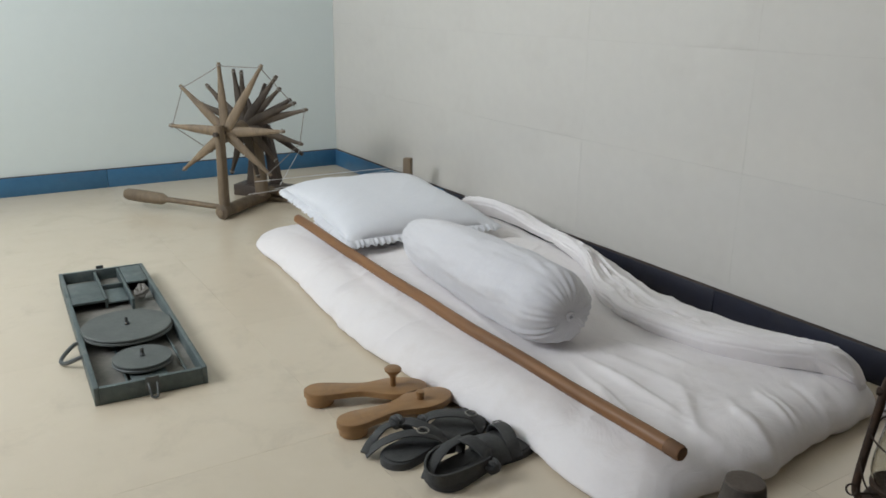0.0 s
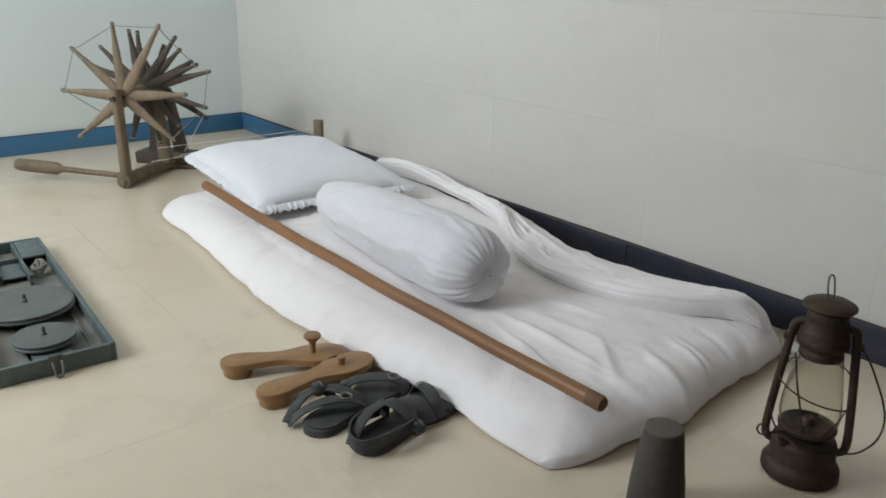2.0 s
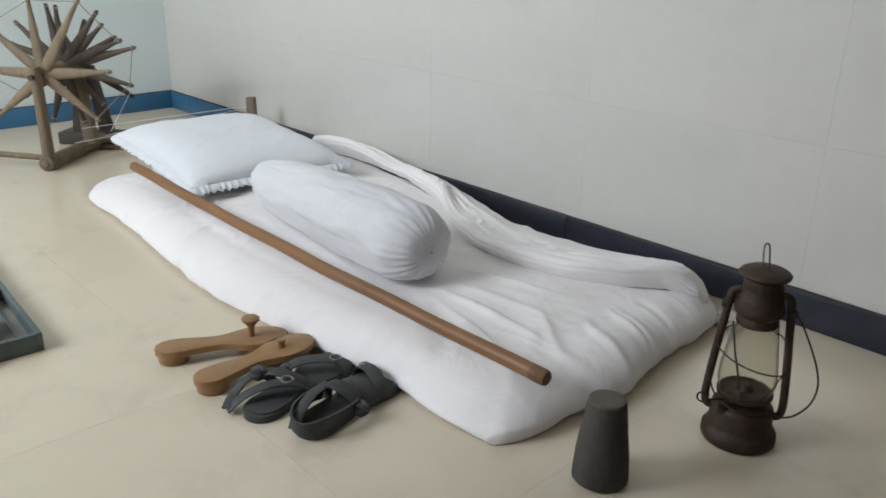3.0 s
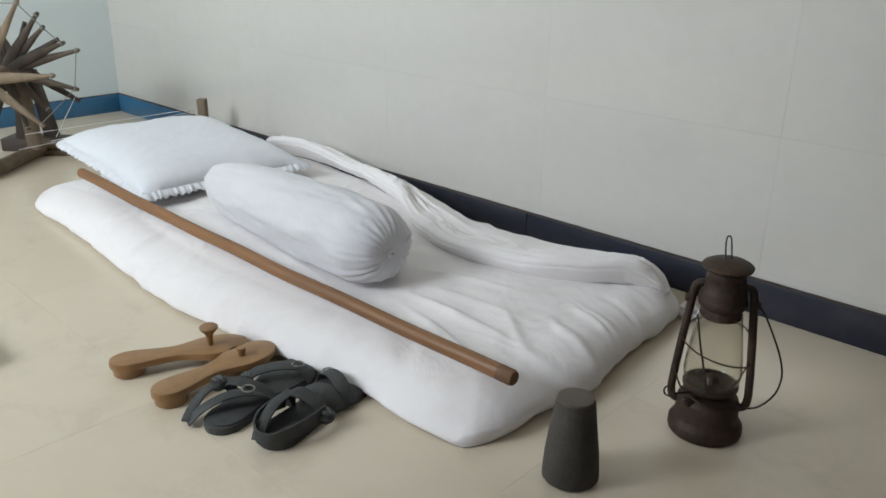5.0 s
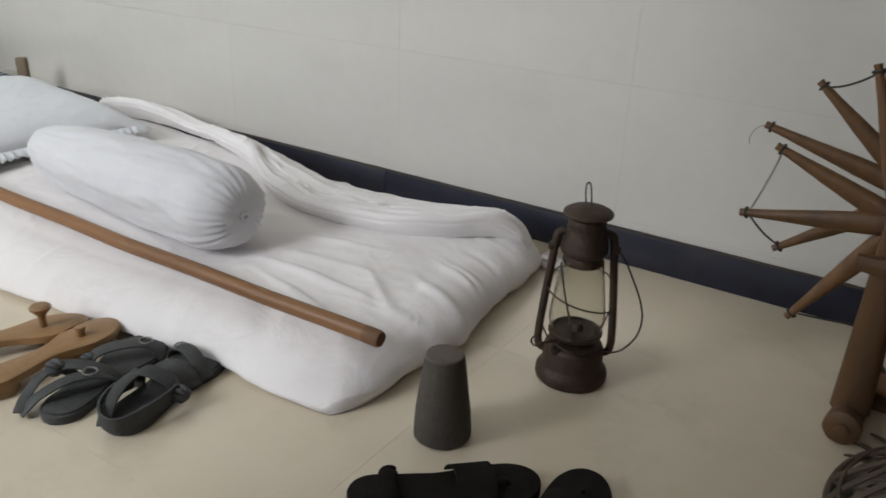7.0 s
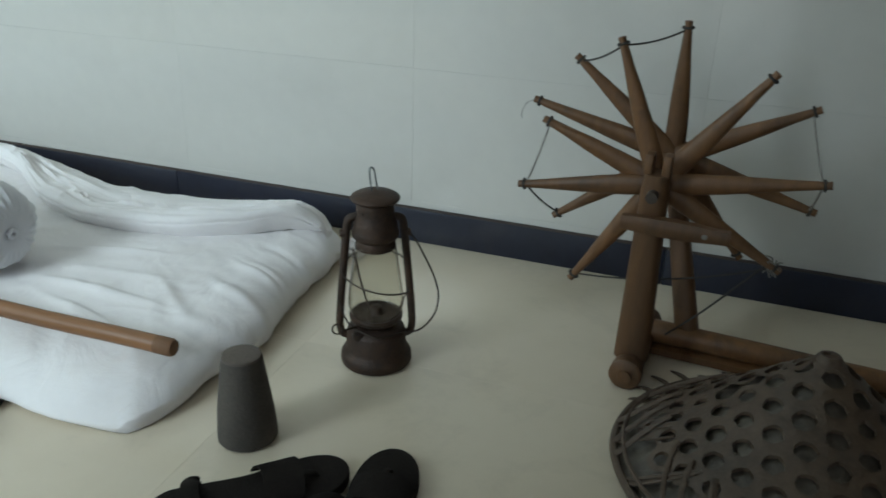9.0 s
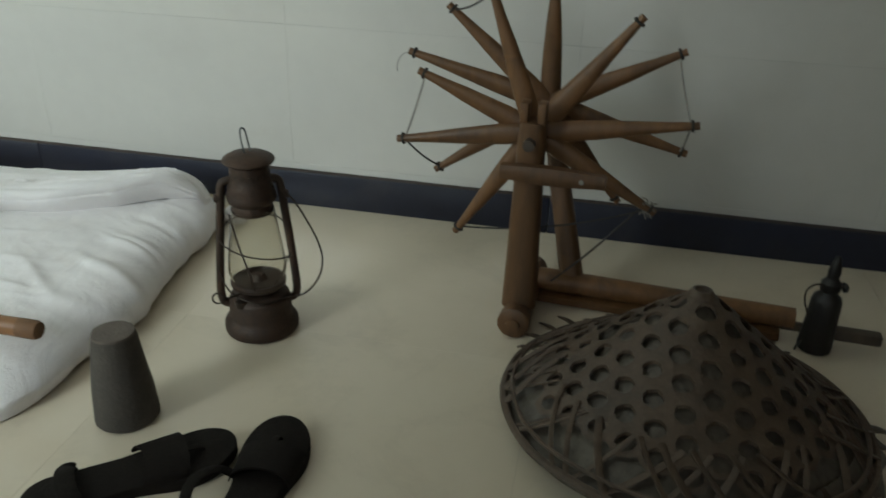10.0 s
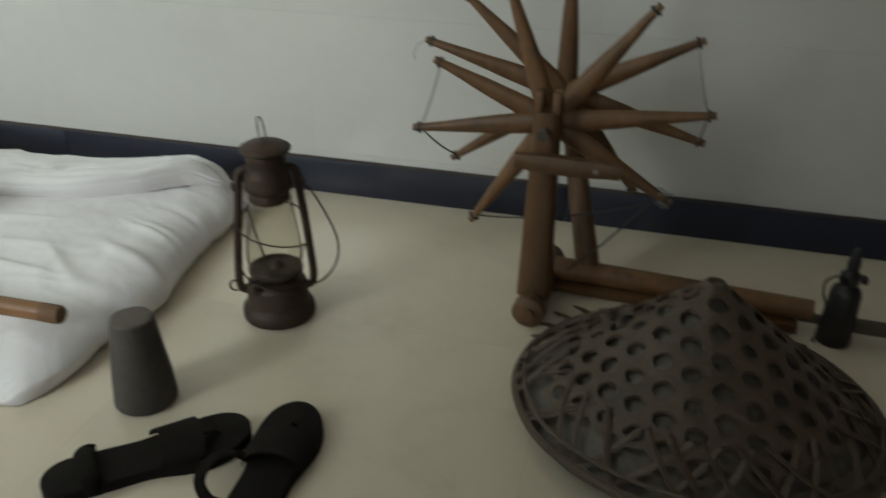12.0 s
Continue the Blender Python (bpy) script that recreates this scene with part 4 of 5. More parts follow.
    sweep(bm, curve([(0.052, 0.002, 0.232), (0.066, 0.002, 0.216), (0.085, -0.002, 0.180), (0.098, -0.006, 0.150), (0.104, -0.010, 0.122), (0.099, -0.014, 0.094), (0.083, -0.020, 0.074), (0.066, -0.022, 0.064),
                     (0.040, -0.026, 0.064), (0.0, -0.052, 0.070), (-0.045, -0.030, 0.085), (-0.062, -0.006, 0.120)], 60), circle(0.0016, 6))
    part("bail_handle", bm, M_WIRE, root, "thin bent wire carrying handle hanging down")
    bm = bmesh.new()
    sweep(bm, [(-0.025, -0.030, 0.082), (-0.060, -0.052, 0.084)], circle(0.0016, 6))
    pts = [(-0.064 + 0.008 * math.cos(a), -0.055, 0.090 + 0.009 * math.sin(a)) for a in (2 * math.pi * i / 16 for i in range(16))]
    sweep(bm, pts, circle(0.0016, 6), up=(0, 1, 0), loop=True)
    part("wick_winder", bm, M_WIRE, root)
    bm = bmesh.new()
    lathe(bm, [(0.0, 0.0), (0.010, 0.0), (0.011, 0.004), (0.0105, 0.010), (0.004, 0.012), (0, 0.012)], 18, pose(-0.030, -0.030, 0.058))
    part("filler_cap", bm, M_RUST, root)
    return root


lantern(pose(3.168, -0.503, 0, 0, 0, 26) @ Matrix.Diagonal((1.0, 1.0, 1.025, 1.0)))


# ---- spinning wheels ----
def spoke(bm, c, ang, length, w0, w1, thick, depth):
    """A tapered paddle-shaped spoke in the wheel's plane (x right, z up), at y = depth."""
    a = radians(ang)
    d = Vector((math.cos(a), 0, math.sin(a)))
    pts = [Vector(c) + Vector((0, depth, 0)) + d * (length * f) for f in (0.03, 0.10, 0.22, 0.40, 0.60, 0.80, 0.93, 0.96, 1.0)]
    ws = [w0 * 0.85, w0 * 0.98, w0, w0 * 0.90, w0 * 0.72, w1 * 1.28, w1, w1 * 0.85, w1 * 0.95]
    k = 8
    oval = [(0.5 * math.cos(t), 0.62 * thick * math.sin(t)) for t in (2 * math.pi * q / 14 for q in range(14))]
    sweep(bm, pts, oval, up=(0, 1, 0), scale=lambda f: (ws[round(f * k)] * (1 + 0.06 * wobble(ang, f * 5)), 1.15 - 0.4 * f))
    return pts[-1] - d * 0.012


def charkha(m, label, wood, front, rear, hub_z, yf, yr, bar, tail, opts):
    """x right along the long bar, y away from the crank side, z up. front, rear: spokes as (angle, length)."""
    root = thing("spinning_wheel", m, label, "spinning wheel")
    y0, y1 = opts["base"]
    bm = bmesh.new()
    lathe(bm, [(0.023, 0), (0.027, 0.003), (0.027, 0.02), (0.0245, 0.03), (0.0245, y1 - y0 - 0.03), (0.027, y1 - y0 - 0.02), (0.027, y1 - y0 - 0.003), (0.023, y1 - y0)], 24,
          pose(0, y0, 0.0275, -90, 0, 0), wobble=0.0012)
    b = part("foot_bar", bm, wood, root)
    bm = bmesh.new()
    lathe(bm, [(0.0, 0.0), (0.011, 0.0), (0.012, 0.003), (0.007, 0.006), (0, 0.006)], 16, pose(0, y0 - 0.0055, 0.0275, -90, 0, 0))
    part("end_peg", bm, wood, b)
    # uprights that carry the axle
    for y, w, top, lean in [(opts["post"][0], opts["post_w"], hub_z + 0.03, 0.0), (opts["post"][1], opts.get("rear_w", opts["post_w"] * 0.72), hub_z + 0.02, opts["lean"])]:
        bm = bmesh.new()
        n = 12
        line = [(lean * (1 - i / n), y - (opts.get("rear_in", 0.0) if lean else 0.0) * (1 - i / n), 0.04 + (top - 0.04) * i / n) for i in range(n + 1)]
        sweep(bm, line, [(w * 0.53 * math.copysign(abs(math.cos(t)) ** 0.7, math.cos(t)), 0.02 * math.copysign(abs(math.sin(t)) ** 0.7, math.sin(t))) for t in (2 * math.pi * q / 20 for q in range(20))], up=(0, 1, 0),
              scale=lambda f: (1.08 - 0.30 * f if f < 0.93 else 0.7, 1.0))
        post = part("upright", bm, wood, root)
        for s in (-1, 1) if opts.get("forked", True) else ():
            bm = bmesh.new()
            block(bm, (s * w * 0.27 - w * 0.13, y - 0.014, top - 0.004), (s * w * 0.27 + w * 0.13, y + 0.014, top + 0.030), 0.003)
            part("fork", bm, wood, post)
    bm = bmesh.new()
    sweep(bm, [(0, opts["post"][0] - 0.035, hub_z), (0, opts["post"][1] + 0.02, hub_z)], circle(0.009, 12), up=(0, 0, 1))
    part("axle", bm, M_WOOD_DARK, root)
    bm = bmesh.new()
    lathe(bm, [(0.020, 0), (0.030, 0.004), (0.032, 0.02), (0.026, 0.035), (0.026, yr - yf - 0.01), (0.032, yr - yf), (0.030, yr - yf + 0.016), (0.02, yr - yf + 0.02)], 24, pose(0, yf - 0.01, hub_z, -90, 0, 0))
    part("hub", bm, wood, root)
    tips = {}
    for key, y, spokes in (("f", yf, front), ("r", yr, rear)):
        dz = opts["rear_dz"] if key == "r" else 0.0
        for i, (ang, ln) in enumerate(spokes):
            bm = bmesh.new()
            c = Vector((opts["rear_dx"] if key == "r" else 0.0, y, hub_z + dz))
            tips[key, i] = spoke(bm, c, ang, ln, opts["spoke_w"], 0.013, 0.015, 0.008 * ((i % 2) - 0.5))
            # rear_wood carries the rear spokes' shade in its darker colour
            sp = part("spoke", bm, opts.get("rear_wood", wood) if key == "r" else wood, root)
            bm = bmesh.new()
            a = radians(ang)
            d = Vector((math.cos(a), 0, math.sin(a)))
            s = Vector((-d.z, 0, d.x))
            p = tips[key, i] + d * 0.002
            ring = [p + s * (0.0078 * math.cos(t)) + Vector((0, 0.0068 * math.sin(t), 0)) for t in (2 * math.pi * q / 12 for q in range(12))]
            sweep(bm, ring, circle(0.0024, 6), up=d, loop=True)
            part("cord_knot", bm, M_CORD_DARK if opts["dark_cord"] else M_CORD, sp)
    for a, b, dark in opts["cords"]:
        bm = bmesh.new()
        p, q = tips[a], tips[b]
        sag = (p - q).length * opts.get("sag", 0.05)
        line = [p.lerp(q, f / 14) + Vector((0, 0, -sag * 4 * (f / 14) * (1 - f / 14))) for f in range(15)]
        sweep(bm, line, circle(0.0016, 6), up=(0.3, 1, 0.2))
        part("rim_cord", bm, M_CORD_DARK if dark else M_CORD, root, "taut rim cord")
    # the long bar to the spindle
    (bx0, by0), (bx1, by1), br = bar
    bm = bmesh.new()
    n = 10
    sweep(bm, [(bx0 + (bx1 - bx0) * i / n, by0 + (by1 - by0) * i / n, 0.019 + br) for i in range(n + 1)], circle(br, 16), scale=lambda f: 1 - 0.12 * f)
    part("long_bar", bm, wood, root)
    bm = bmesh.new()
    sweep(bm, [(bx0, by0, 0.010), (bx1 - 0.02, by1, 0.010)], slab(0.044, 0.020))
    part("ground_plank", bm, wood, root)
    for name, lo, hi in tail:
        bm = bmesh.new()
        block(bm, lo, hi, 0.003)
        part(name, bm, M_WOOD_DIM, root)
    if opts["crank"]:
        x0, x1, z, y = opts["crank"]
        bm = bmesh.new()
        n = 10
        sweep(bm, [(x0 + (x1 - x0) * i / n, y, z) for i in range(n + 1)], [(p * 1.0, q) for p, q in slab(0.026, 0.022, 0.3)], up=(0, 1, 0),
              scale=lambda f: 0.8 + 0.25 * math.sin(math.pi * min(1, f * 1.1)))
        cr = part("crank", bm, wood, root)
        # no opening is cut: a pale disc paints the bright wall seen through it
        bm = bmesh.new()
        lathe(bm, [(0.0, 0), (0.0040, 0), (0.0040, 0.001), (0.0, 0.001)], 14, pose(x0 + (x1 - x0) * 0.78, y - 0.0122, z, -90, 0, 0))
        part("crank_hole_bright_disc", bm, M_COTTON, cr)
    return root


front2 = [(9, .246), (53, .235), (111, .235), (158, .210), (189, .230), (237, .231), (-29, .227)]
rear2 = [(27, .231), (92, .216), (140, .230), (165, .253), (216, .236), (-15, .239), (-50, .206)]
w2 = charkha(pose(3.5865, -0.349, 0, 0, 0, -3), "teak spinning wheel with paddle spokes and slack cords", M_WOOD_WARM, front2, rear2, 0.3326, 0.0, 0.09,
             ((0.02, 0.064), (0.452, 0.056), 0.0205),
             [("spindle_neck", (0.430, 0.042, 0.022), (0.545, 0.056, 0.036)), ("spindle_rest", (0.50, 0.038, 0.019), (0.588, 0.060, 0.038))],
             dict(base=(-0.088, 0.125), post=(-0.038, 0.140), post_w=0.050, lean=0.078, rear_in=0.070, rear_dz=0.021, rear_dx=0.006, spoke_w=0.034, dark_cord=True,
                  crank=(-0.040, 0.120, 0.290, -0.072),
                  cords=[(("f", 3), ("f", 4), False), (("f", 4), ("r", 4), True), (("r", 0), ("f", 0), False), (("f", 0), ("r", 5), False),
                         (("r", 2), ("f", 2), True), (("f", 2), ("r", 1), True), (("f", 5), ("f", 6), True)]))
bm = bmesh.new()
for k in range(34):
    a, b = random.uniform(0, 6.28), random.uniform(-1, 1)
    r = random.uniform(0.006, 0.017)
    p = [(0, 0, 0), (r * .5 * math.cos(a), r * .5 * math.sin(a), r * .5 * b + .006), (r * math.cos(a + .6), r * math.sin(a + .6), r * b)]
    sweep(bm, curve(p, 8), circle(0.0011, 4))
part("cotton_tuft", bm, M_COTTON, w2, "frayed tuft of raw cotton").matrix_local = pose(0.185, 0.0, 0.225)
bm = bmesh.new()
sweep(bm, curve([(-0.238, 0.09, 0.418), (-0.250, 0.088, 0.412), (-0.258, 0.087, 0.396), (-0.257, 0.086, 0.384)], 12), circle(0.0009, 5))
part("loose_thread", bm, M_CORD, w2)
bm = bmesh.new()
sweep(bm, curve([(0.045, 0.02, 0.06), (0.10, 0.0, 0.13), (0.175, 0.0, 0.225)], 14), circle(0.0018, 6))
part("slack_cord", bm, M_CORD_DARK, w2)

front1 = [(92, .255), (139, .249), (177, .243), (218, .258), (-39, .237), (4, .245), (56, .303)]
rear1 = [(98, .214), (90, .207), (136, .214), (159, .208), (51, .247), (42, .221), (23, .250), (15, .283), (-13, .260), (-45, .193), (215, .20), (250, .21), (285, .21)]
w1 = charkha(pose(0.745, -0.786, 0, 0, 0, 39.7), "weathered grey-brown wooden spinning wheel strung with thread", M_WOOD_OLD, front1, rear1, 0.322, 0.0, 0.125,
             ((0.0, 0.27), (0.605, 0.347), 0.016), [],
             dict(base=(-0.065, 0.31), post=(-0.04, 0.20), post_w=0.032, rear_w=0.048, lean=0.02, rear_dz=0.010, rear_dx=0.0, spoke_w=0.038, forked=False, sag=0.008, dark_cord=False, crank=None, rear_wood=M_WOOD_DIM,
                  cords=[(("f", 0), ("f", 1), False), (("f", 1), ("f", 2), False), (("f", 0), ("f", 6), False), (("f", 2), ("r", 10), False), (("f", 6), ("r", 6), False),
                         (("r", 8), ("f", 4), False), (("r", 7), ("r", 8), False)]))
bm = bmesh.new()
lathe(bm, [(0.010, 0), (0.011, 0.26), (0.016, 0.27), (0.023, 0.285), (0.0245, 0.36), (0.023, 0.44), (0.019, 0.452), (0, 0.453)], 20, pose(0.0, -0.035, 0.040, 0, 88, 180))
part("crank_handle", bm, M_WOOD_OLD, w1, "rod with a thick turned wooden grip")
bm = bmesh.new()
block(bm, (-0.18, 0.30, 0.0), (0.06, 0.40, 0.048), 0.006)
part("rear_block", bm, M_WOOD_DARK, w1, "dark heavy wooden block")
for x, y, lean, w, top in [(-0.10, 0.345, 0.06, 0.060, 0.36), (-0.02, 0.385, -0.01, 0.044, 0.30)]:
    bm = bmesh.new()
    sweep(bm, [(x + lean * i / 10, y - 0.05 * i / 10, 0.045 + (top - 0.045) * i / 10) for i in range(11)], slab(w, 0.040, 0.2), up=(0, 1, 0), scale=lambda f: 1.05 - 0.35 * f)
    part("rear_stay", bm, M_WOOD_DARK, w1, "dark upright stay")
# extra rear spokes, their shade painted as dark wood
for a, ln in [(70, 0.16), (112, 0.15), (30, 0.19), (-30, 0.24), (-62, 0.17), (200, 0.15)]:
    bm = bmesh.new()
    spoke(bm, (-0.02, 0.24, 0.33), a, ln, 0.036, 0.016, 0.015, 0.0)
    part("spoke", bm, M_WOOD_DARK, w1)
bm = bmesh.new()
lathe(bm, [(0.03, 0), (0.046, 0.006), (0.050, 0.03), (0.046, 0.10), (0.03, 0.11)], 20, pose(-0.01, 0.14, 0.325, -90, 0, 0))
part("hub_drum", bm, M_WOOD_DARK, w1, "dark turned hub drum")
bm = bmesh.new()
block(bm, (0.578, 0.332, 0.0), (0.610, 0.362, 0.207), 0.003)
sp_post = part("spindle_post", bm, M_WOOD_OLD, w1, "short square spindle post")
for p, q in [((0.19, 0.01, 0.12), (0.592, 0.347, 0.168)), ((0.24, 0.12, 0.25), (0.20, 0.03, 0.13)), ((0.08, 0.0, 0.09), (0.592, 0.347, 0.160)), ((0.08, 0.05, 0.13), (0.592, 0.347, 0.175))]:
    bm = bmesh.new()
    sweep(bm, [Vector(p).lerp(Vector(q), i / 8) for i in range(9)], circle(0.0011, 5))
    part("thread", bm, M_THREAD, w1, "white cotton thread")


# ---- case spinning wheel ----
def book_wheel(m):
    root = thing("case_spinning_wheel", m, "open grey-green wooden case with two flat spinning discs", "spinning wheel")
    L, W, H = 0.803, 0.228, 0.040       # along x, y; far end at x = 0
    t = 0.011
    for name, lo, hi in [("side_board", (0, 0, 0), (L, t, H)), ("side_board", (0, W - t, 0), (L, W, H)), ("end_board", (0, t, 0), (t, W - t, H)),
                         ("end_board", (L - t, t, 0), (L, W - t, H - 0.002))]:
        bm = bmesh.new()
        block(bm, lo, hi, 0.0018)
        part(name, bm, M_CASE, root)
    bm = bmesh.new()
    block(bm, (t, t, 0.002), (L - t, W - t, 0.009))
    part("bottom_board", bm, M_CASE_IN, root)
    for lo, hi in [((t, 0.090, 0.009), (0.26, 0.097, 0.036)), ((t, 0.152, 0.009), (0.30, 0.159, 0.038)), ((0.135, 0.097, 0.009), (0.142, 0.152, 0.034)), ((0.10, t, 0.009), (0.107, 0.09, 0.036)),
                   ((0.46, 0.070, 0.009), (L - t, 0.074, 0.016)), ((0.40, 0.192, 0.009), (L - t, 0.197, 0.016))]:
        bm = bmesh.new()
        block(bm, lo, hi, 0.001)
        part("divider", bm, M_CASE, root)
    for lo, hi in [((0.107, t, 0.030), (0.27, 0.09, 0.037)), ((t + .002, 0.160, 0.034), (0.16, W - t - .001, 0.040)), ((0.15, 0.098, 0.020), (0.26, 0.151, 0.024))]:
        bm = bmesh.new()
        block(bm, lo, hi, 0.0015)
        part("lid_board", bm, M_CASE, root)
    for cx, cy, r, z in [(0.492, 0.111, 0.104, 0.034), (0.682, 0.115, 0.064, 0.028)]:
        bm = bmesh.new()
        lathe(bm, [(0.02, 0.009 - z + 0.0), (0.02, -0.004), (r * 0.94, -0.004), (r, -0.001), (r, 0.002), (r * 0.97, 0.0035), (r * 0.97, 0.007), (r * 0.985, 0.009), (r * 0.97, 0.011), (0.02, 0.0118), (0, 0.012)], 64,
              pose(cx, cy, z))
        d = part("disc", bm, M_DISC, root, "flat round drive disc")
        bm = bmesh.new()
        lathe(bm, [(0.006, 0.011), (0.006, 0.016), (0.004, 0.018), (0.0045, 0.026), (0.003, 0.030), (0, 0.031)], 14, pose(cx, cy, z))
        part("spindle_pin", bm, M_IRON, d)
    bm = bmesh.new()
    block(bm, (0.70, 0.080, 0.009), (0.755, 0.155, 0.020), 0.002)
    part("bearing_block", bm, M_CASE, root)
    bm = bmesh.new()
    for k in range(5):
        pts = [(0.016 * math.cos(a + k), 0.016 * math.sin(a + k) * math.cos(k * 0.7), 0.013 * math.sin(a) * math.sin(k * 0.7 + .4)) for a in (2 * math.pi * i / 16 for i in range(16))]
        sweep(bm, pts, circle(0.0045, 6), loop=True)
    part("yarn_ball", bm, M_COTTON, root, "small ball of grey cotton yarn").matrix_local = pose(0.235, 0.186, 0.034)
    bm = bmesh.new()
    sweep(bm, curve([(0, 0, 0), (0.0, -0.012, -0.002), (0.030, -0.040, -0.016), (0.055, -0.042, -0.018), (0.072, -0.030, -0.012), (0.082, -0.010, -0.002), (0.082, 0, 0)], 30), circle(0.0048, 8))
    part("carry_handle", bm, M_IRON, root, "bent iron carrying handle").matrix_local = pose(0.515, 0.001, 0.026)
    bm = bmesh.new()
    block(bm, (L, 0.100, 0.012), (L + 0.003, 0.128, 0.043), 0.001)
    hasp = part("hasp", bm, M_IRON, root, "iron hasp")
    bm = bmesh.new()
    sweep(bm, curve([(L + 0.004, 0.106, 0.030), (L + 0.014, 0.106, 0.020), (L + 0.022, 0.108, 0.008), (L + 0.024, 0.114, 0.005), (L + 0.022, 0.120, 0.008), (L + 0.014, 0.122, 0.020), (L + 0.004, 0.122, 0.030)], 24),
          circle(0.0028, 8))
    part("hasp_loop", bm, M_IRON, hasp)
    bm = bmesh.new()
    block(bm, (-0.006, 0.10, 0.028), (0.0, 0.12, 0.048), 0.0015)
    part("catch", bm, M_IRON, root)
    return root


book_wheel(pose(1.289, -1.460, 0, 0, 0, -2.7))


# ---- bamboo hat ----
def hat_z(r):
    """Height of the hat's shell at a distance from its middle: a steep crown and a flatter brim."""
    z = float(np.mean([np.interp(r + d, (-0.03, 0.0, 0.05, 0.16, 0.21, 0.255, 0.28), (0.202, 0.202, 0.163, 0.076, 0.043, 0.009, -0.004)) for d in (-0.016, -0.008, 0, 0.008, 0.016)]))
    return z


def hat(m):
    root = thing("bamboo_hat", m, "broad conical hat of woven bamboo strips, brown with age", "hat")
    R = 0.255
    bm = bmesh.new()
    prof = [(0.001, hat_z(0.001))] + [(r, hat_z(r) + 0.0) for r in np.linspace(0.012, R - 0.004, 26)]
    inner = [(r, z - 0.004) for r, z in reversed(prof)]
    lathe(bm, [(float(a), float(b) - 0.012) for a, b in prof + inner], 96, wobble=0.0015, closed=False)
    part("leaf_lining", bm, M_LEAF, root, "dried leaf lining seen through the weave")
    # hexagonal open weave, laid out on the unrolled cone
    slope = math.hypot(1, 0.92)
    cells = 0.043
    sector = 2 * math.pi / slope
    lim = R * 0.84 * slope
    weave = bmesh.new()

    def on_hat(px, py, lift):
        rho = math.hypot(px, py)
        r = rho / slope
        a = math.atan2(py, px) * slope
        z = hat_z(r) + lift + 0.0012 * wobble(px * 60, py * 60)
        return (r * math.cos(a), r * math.sin(a), z)

    count = int(lim / cells) + 2
    for i in range(-count, count + 1):
        for j in range(-count * 2, count * 2 + 1):
            cx, cy = (i + 0.5 * (j % 2)) * cells, j * cells * math.sqrt(3) / 2
            rho = math.hypot(cx, cy)
            ang = math.atan2(cy, cx)
            if rho > lim or rho < 0.022 or abs(ang) > sector / 2:
                continue
            hole = 0.56 + 0.09 * wobble(cx * 40, cy * 40, 1)
            outer_r = cells / math.sqrt(3) * 1.02
            rim, lip, low = [], [], []
            for q in range(12):
                t = math.pi / 6 + q * math.pi / 6
                c, s = math.cos(t), math.sin(t)
                reach = outer_r if q % 2 == 0 else outer_r * math.cos(math.pi / 6)
                jx, jy = 0.0022 * wobble(cx * 90 + q * 0.7, cy * 90), 0.0022 * wobble(cx * 90, cy * 90 + q * 0.7)
                rim.append(weave.verts.new(on_hat(cx + reach * c, cy + reach * s, 0.0024 if q % 4 == 0 else 0.0006)))
                lip.append(weave.verts.new(on_hat(cx + outer_r * hole * c + jx, cy + outer_r * hole * s + jy, 0.001)))
                low.append(weave.verts.new(on_hat(cx + outer_r * hole * c + jx, cy + outer_r * hole * s + jy, -0.0045)))
            for q in range(12):
                k = (q + 1) % 12
                weave.faces.new((rim[q], rim[k], lip[k], lip[q]))
                weave.faces.new((lip[q], lip[k], low[k], low[q]))
    part("hexagon_weave", weave, M_BAMBOO, root, "open hexagonal bamboo weave", sharp=30)
    # brim: slanting strips that cross, and hoops
    for s in (1, -1):
        for k in range(25):
            bm = bmesh.new()
            a0 = 2 * math.pi * (k + 1.3 * wobble(k * 1.7, s * 3.3)) / 25
            turn = s * radians(17 + 13 * wobble(k * 1.3 + 0.4, 5.0 * s))
            pts = []
            for q in range(9):
                f = q / 8
                r = R * 0.72 + (R * 1.0 - R * 0.72) * f
                a = a0 + turn * f
                pts.append((r * math.cos(a), r * math.sin(a), hat_z(r) + 0.003 + 0.0018 * s + 0.002 * wobble(k * 3, f * 3)))
            sweep(bm, pts, slab(0.0085 + 0.005 * wobble(k * 1.1, 2.2), 0.0018))
            part("brim_strip", bm, M_BAMBOO, root)
    for r, w, dz in [(R, 0.006, 0.000), (R - 0.012, 0.003, 0.006)]:
        bm = bmesh.new()
        pts = []
        for q in range(90):
            a = 2 * math.pi * q / 90
            rr = r + 0.004 * wobble(math.cos(a) * 2, math.sin(a) * 2, r * 30)
            pts.append((rr * math.cos(a), rr * math.sin(a), hat_z(rr) + dz))
        sweep(bm, pts, circle(w, 7), loop=True)
        part("hoop", bm, M_BAMBOO, root)
    bm = bmesh.new()
    lathe(bm, [(0.024, hat_z(0.024) - 0.002), (0.018, hat_z(0.018) + 0.002), (0.013, hat_z(0.008) + 0.002), (0.010, hat_z(0.006) + 0.001), (0.009, hat_z(0) - 0.006), (0, hat_z(0) - 0.007)], 20, wobble=0.002)
    part("crown_knot", bm, M_BAMBOO, root)
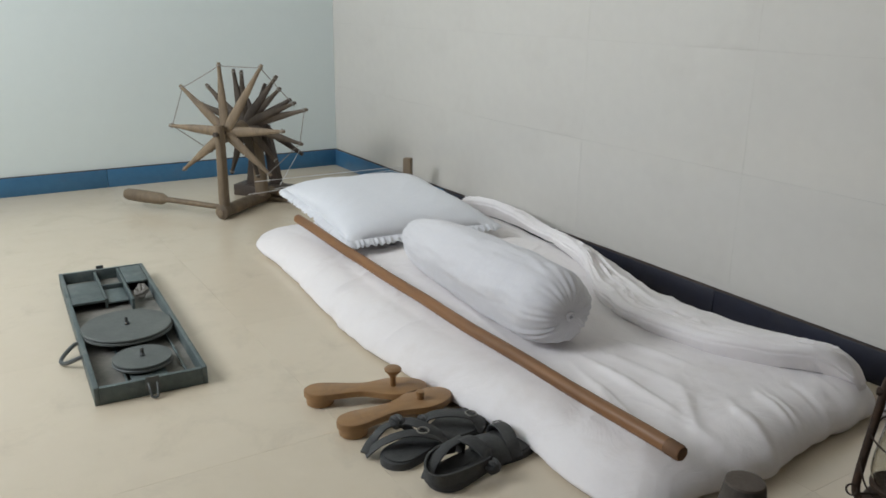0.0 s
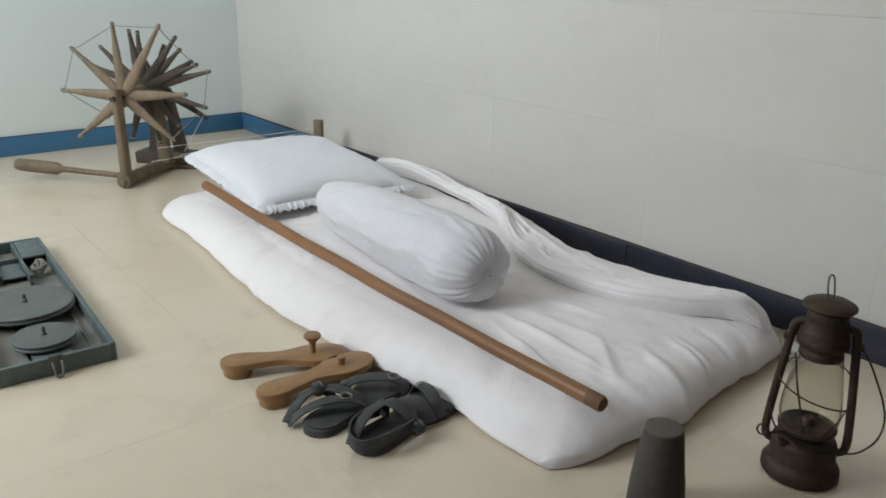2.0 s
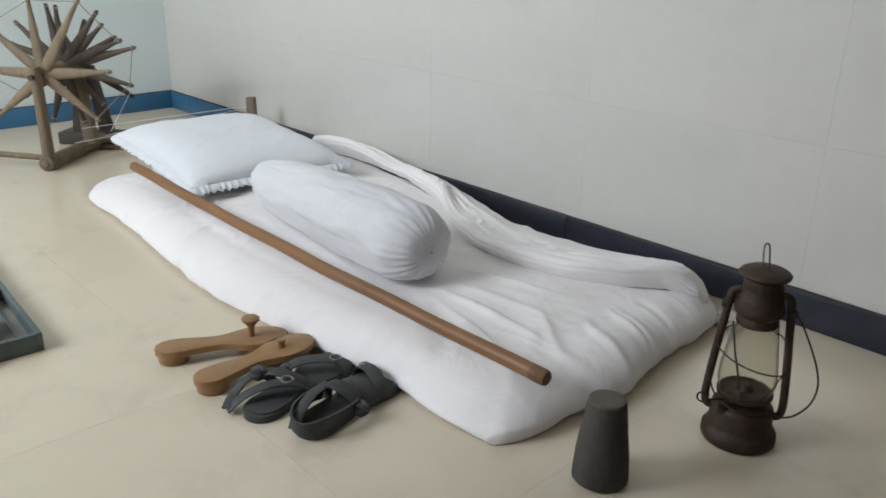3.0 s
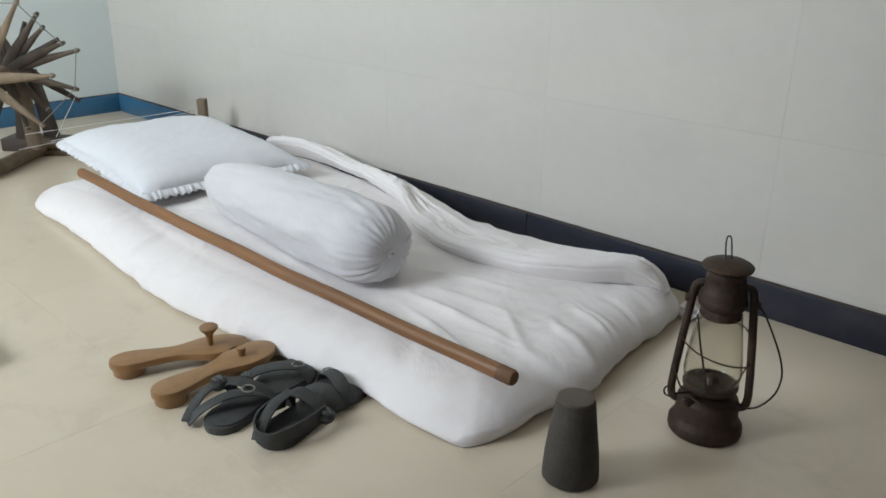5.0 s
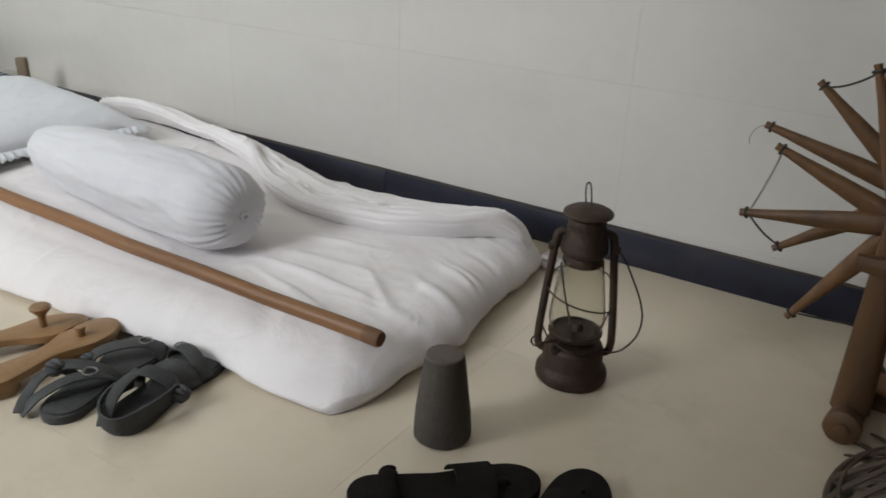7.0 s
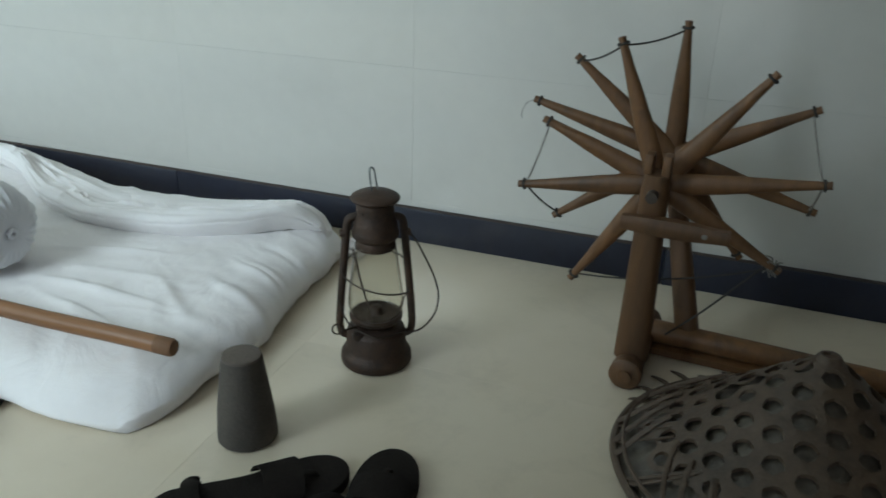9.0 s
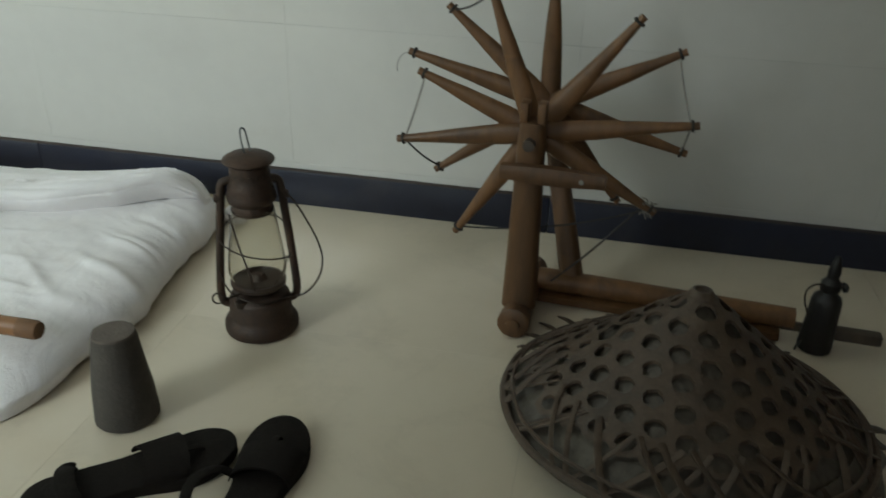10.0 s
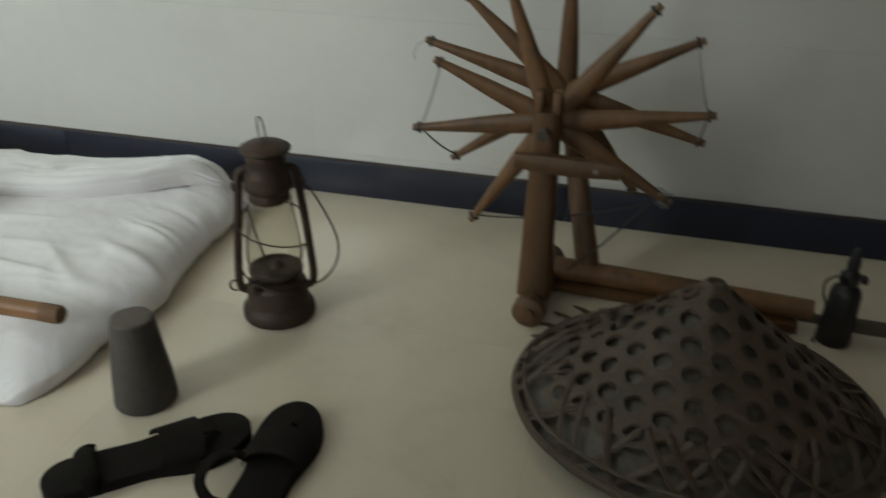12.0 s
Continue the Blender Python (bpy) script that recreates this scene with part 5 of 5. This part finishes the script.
    for k, (a, l, w) in enumerate([(4, 0.030, 0.022), (-3, 0.014, 0.05), (-13, 0.010, 0.06), (-26, 0.014, 0.065), (-40, 0.028, 0.05), (-47, 0.036, 0.02), (-56, 0.012, 0.06), (112, 0.045, 0.012), (120, 0.03, 0.016), (128, 0.055, 0.014),
                                   (137, 0.050, 0.012), (146, 0.035, 0.016), (155, 0.020, 0.012)]):
        bm = bmesh.new()
        a = radians(a)
        d = Vector((math.cos(a), math.sin(a), 0))
        s = Vector((-d.y, d.x, 0))
        p = d * (R - 0.03)
        line = curve([p + Vector((0, 0, hat_z(R - 0.03) - 0.004)), p + d * 0.025 + Vector((0, 0, 0.010)), p + d * (0.03 + l * .6) + s * 0.006 * wobble(k * 2.3, 1) + Vector((0, 0, 0.007)),
                      p + d * (0.03 + l) + s * 0.016 * wobble(k * 2.3, 1) + Vector((0, 0, 0.003))], 14)
        sweep(bm, line, slab(w, 0.002), scale=lambda f: (1 - 0.65 * f * f + 0.2 * wobble(f * 9, k * 3.1), 1.0))
        part("frayed_leaf", bm, M_LEAF if w > 0.02 else M_BAMBOO, root)
    return root


hat(pose(3.846, -0.585, 0, -4, 0, 0) @ pose(0, 0, 0.0125))

# ---- small tin lamp, cotton waste ----
lamp = thing("tin_oil_lamp", pose(4.076, -0.338, 0, 0, 0, 10), "small dark tarnished tin oil lamp with a wire handle", "oil lamp")
bm = bmesh.new()
lathe(bm, [(0.022, 0), (0.0265, 0.002), (0.027, 0.010), (0.0245, 0.060), (0.0235, 0.092), (0.021, 0.100), (0.012, 0.108), (0.011, 0.112), (0, 0.112)], 32, wobble=0.0006)
part("reservoir", bm, M_BOTTLE, lamp)
bm = bmesh.new()
lathe(bm, [(0.013, 0.110), (0.0155, 0.113), (0.0155, 0.126), (0.012, 0.130), (0.009, 0.134), (0.010, 0.146), (0.0075, 0.160), (0.004, 0.172), (0, 0.172)], 24)
part("burner_cap", bm, M_BOTTLE, lamp)
bm = bmesh.new()
lathe(bm, [(0.0, 0.0), (0.008, 0.001), (0.009, 0.006), (0.005, 0.010), (0, 0.010)], 14, pose(0.016, -0.004, 0.118, 0, 70, 0))
part("winder_knob", bm, M_BOTTLE, lamp)
bm = bmesh.new()
sweep(bm, curve([(-0.010, 0, 0.122), (-0.026, 0, 0.120), (-0.036, 0, 0.108), (-0.034, 0, 0.088), (-0.026, 0, 0.070), (-0.0245, 0, 0.062)], 24), circle(0.0016, 6), up=(0, 1, 0))
part("wire_handle", bm, M_WIRE, lamp)
bm = bmesh.new()
sweep(bm, curve([(-0.024, -0.004, 0.020), (-0.032, -0.008, 0.010), (-0.036, -0.010, 0.002)], 10), circle(0.0022, 6), up=(0, 1, 0))
part("wick_tail", bm, M_CORD_DARK, lamp)
bm = bmesh.new()
for k in range(40):
    a = random.uniform(0, 6.28)
    r = random.uniform(0.004, 0.017)
    sweep(bm, curve([(0, 0, 0.002), (r * .5 * math.cos(a), r * .4 * math.sin(a), 0.003 + r * .22), (r * math.cos(a + .7), r * .7 * math.sin(a + .7), 0.0015)], 6), circle(0.0009, 4))
single("cotton_waste", bm, M_COTTON, pose(4.222, -0.335, 0.0), "small wisp of grey cotton waste on the floor", "cotton")

# ---- tiles ----
def tile_mesh(w, h, t, name, material):
    bm = bmesh.new()
    block(bm, (0, 0, -t), (w, h, 0), 0.0002, segs=1)
    return to_mesh(name, bm, material)


G = 0.0002
me_floor = tile_mesh(0.6 - G, 0.6 - G, 0.006, "floor_tile", M_FLOOR)
me_floor_cut = tile_mesh(0.03 - G, 0.6 - G, 0.006, "floor_tile", M_FLOOR)
for i in range(-1, 9):
    for j in range(6):
        ob = new("floor_tile", me_floor if i >= 0 else me_floor_cut)
        ob.parent = floor
        ob.matrix_local = pose(max(0.0, 0.03 + 0.6 * i), 0.1 - 0.6 * (j + 1), random.uniform(-1, 1) * 0.0001)
sizes = {}
for i in range(-1, 9):
    for k in range(-1, 9):
        w, h = (0.6 if i >= 0 else 0.03), (0.3 if k >= 0 else 0.095)
        if (w, h) not in sizes:
            sizes[w, h] = tile_mesh(w - G, h - G, 0.008, "wall_tile", M_TILE_WALL)
        ob = new("wall_tile", sizes[w, h])
        ob.parent = wall_long
        ob.matrix_local = pose(max(0.0, 0.03 + 0.6 * i), 0.0, max(0.0, 0.095 + 0.3 * k), 90 + random.uniform(-0.03, 0.03), random.uniform(-0.02, 0.02), 0)
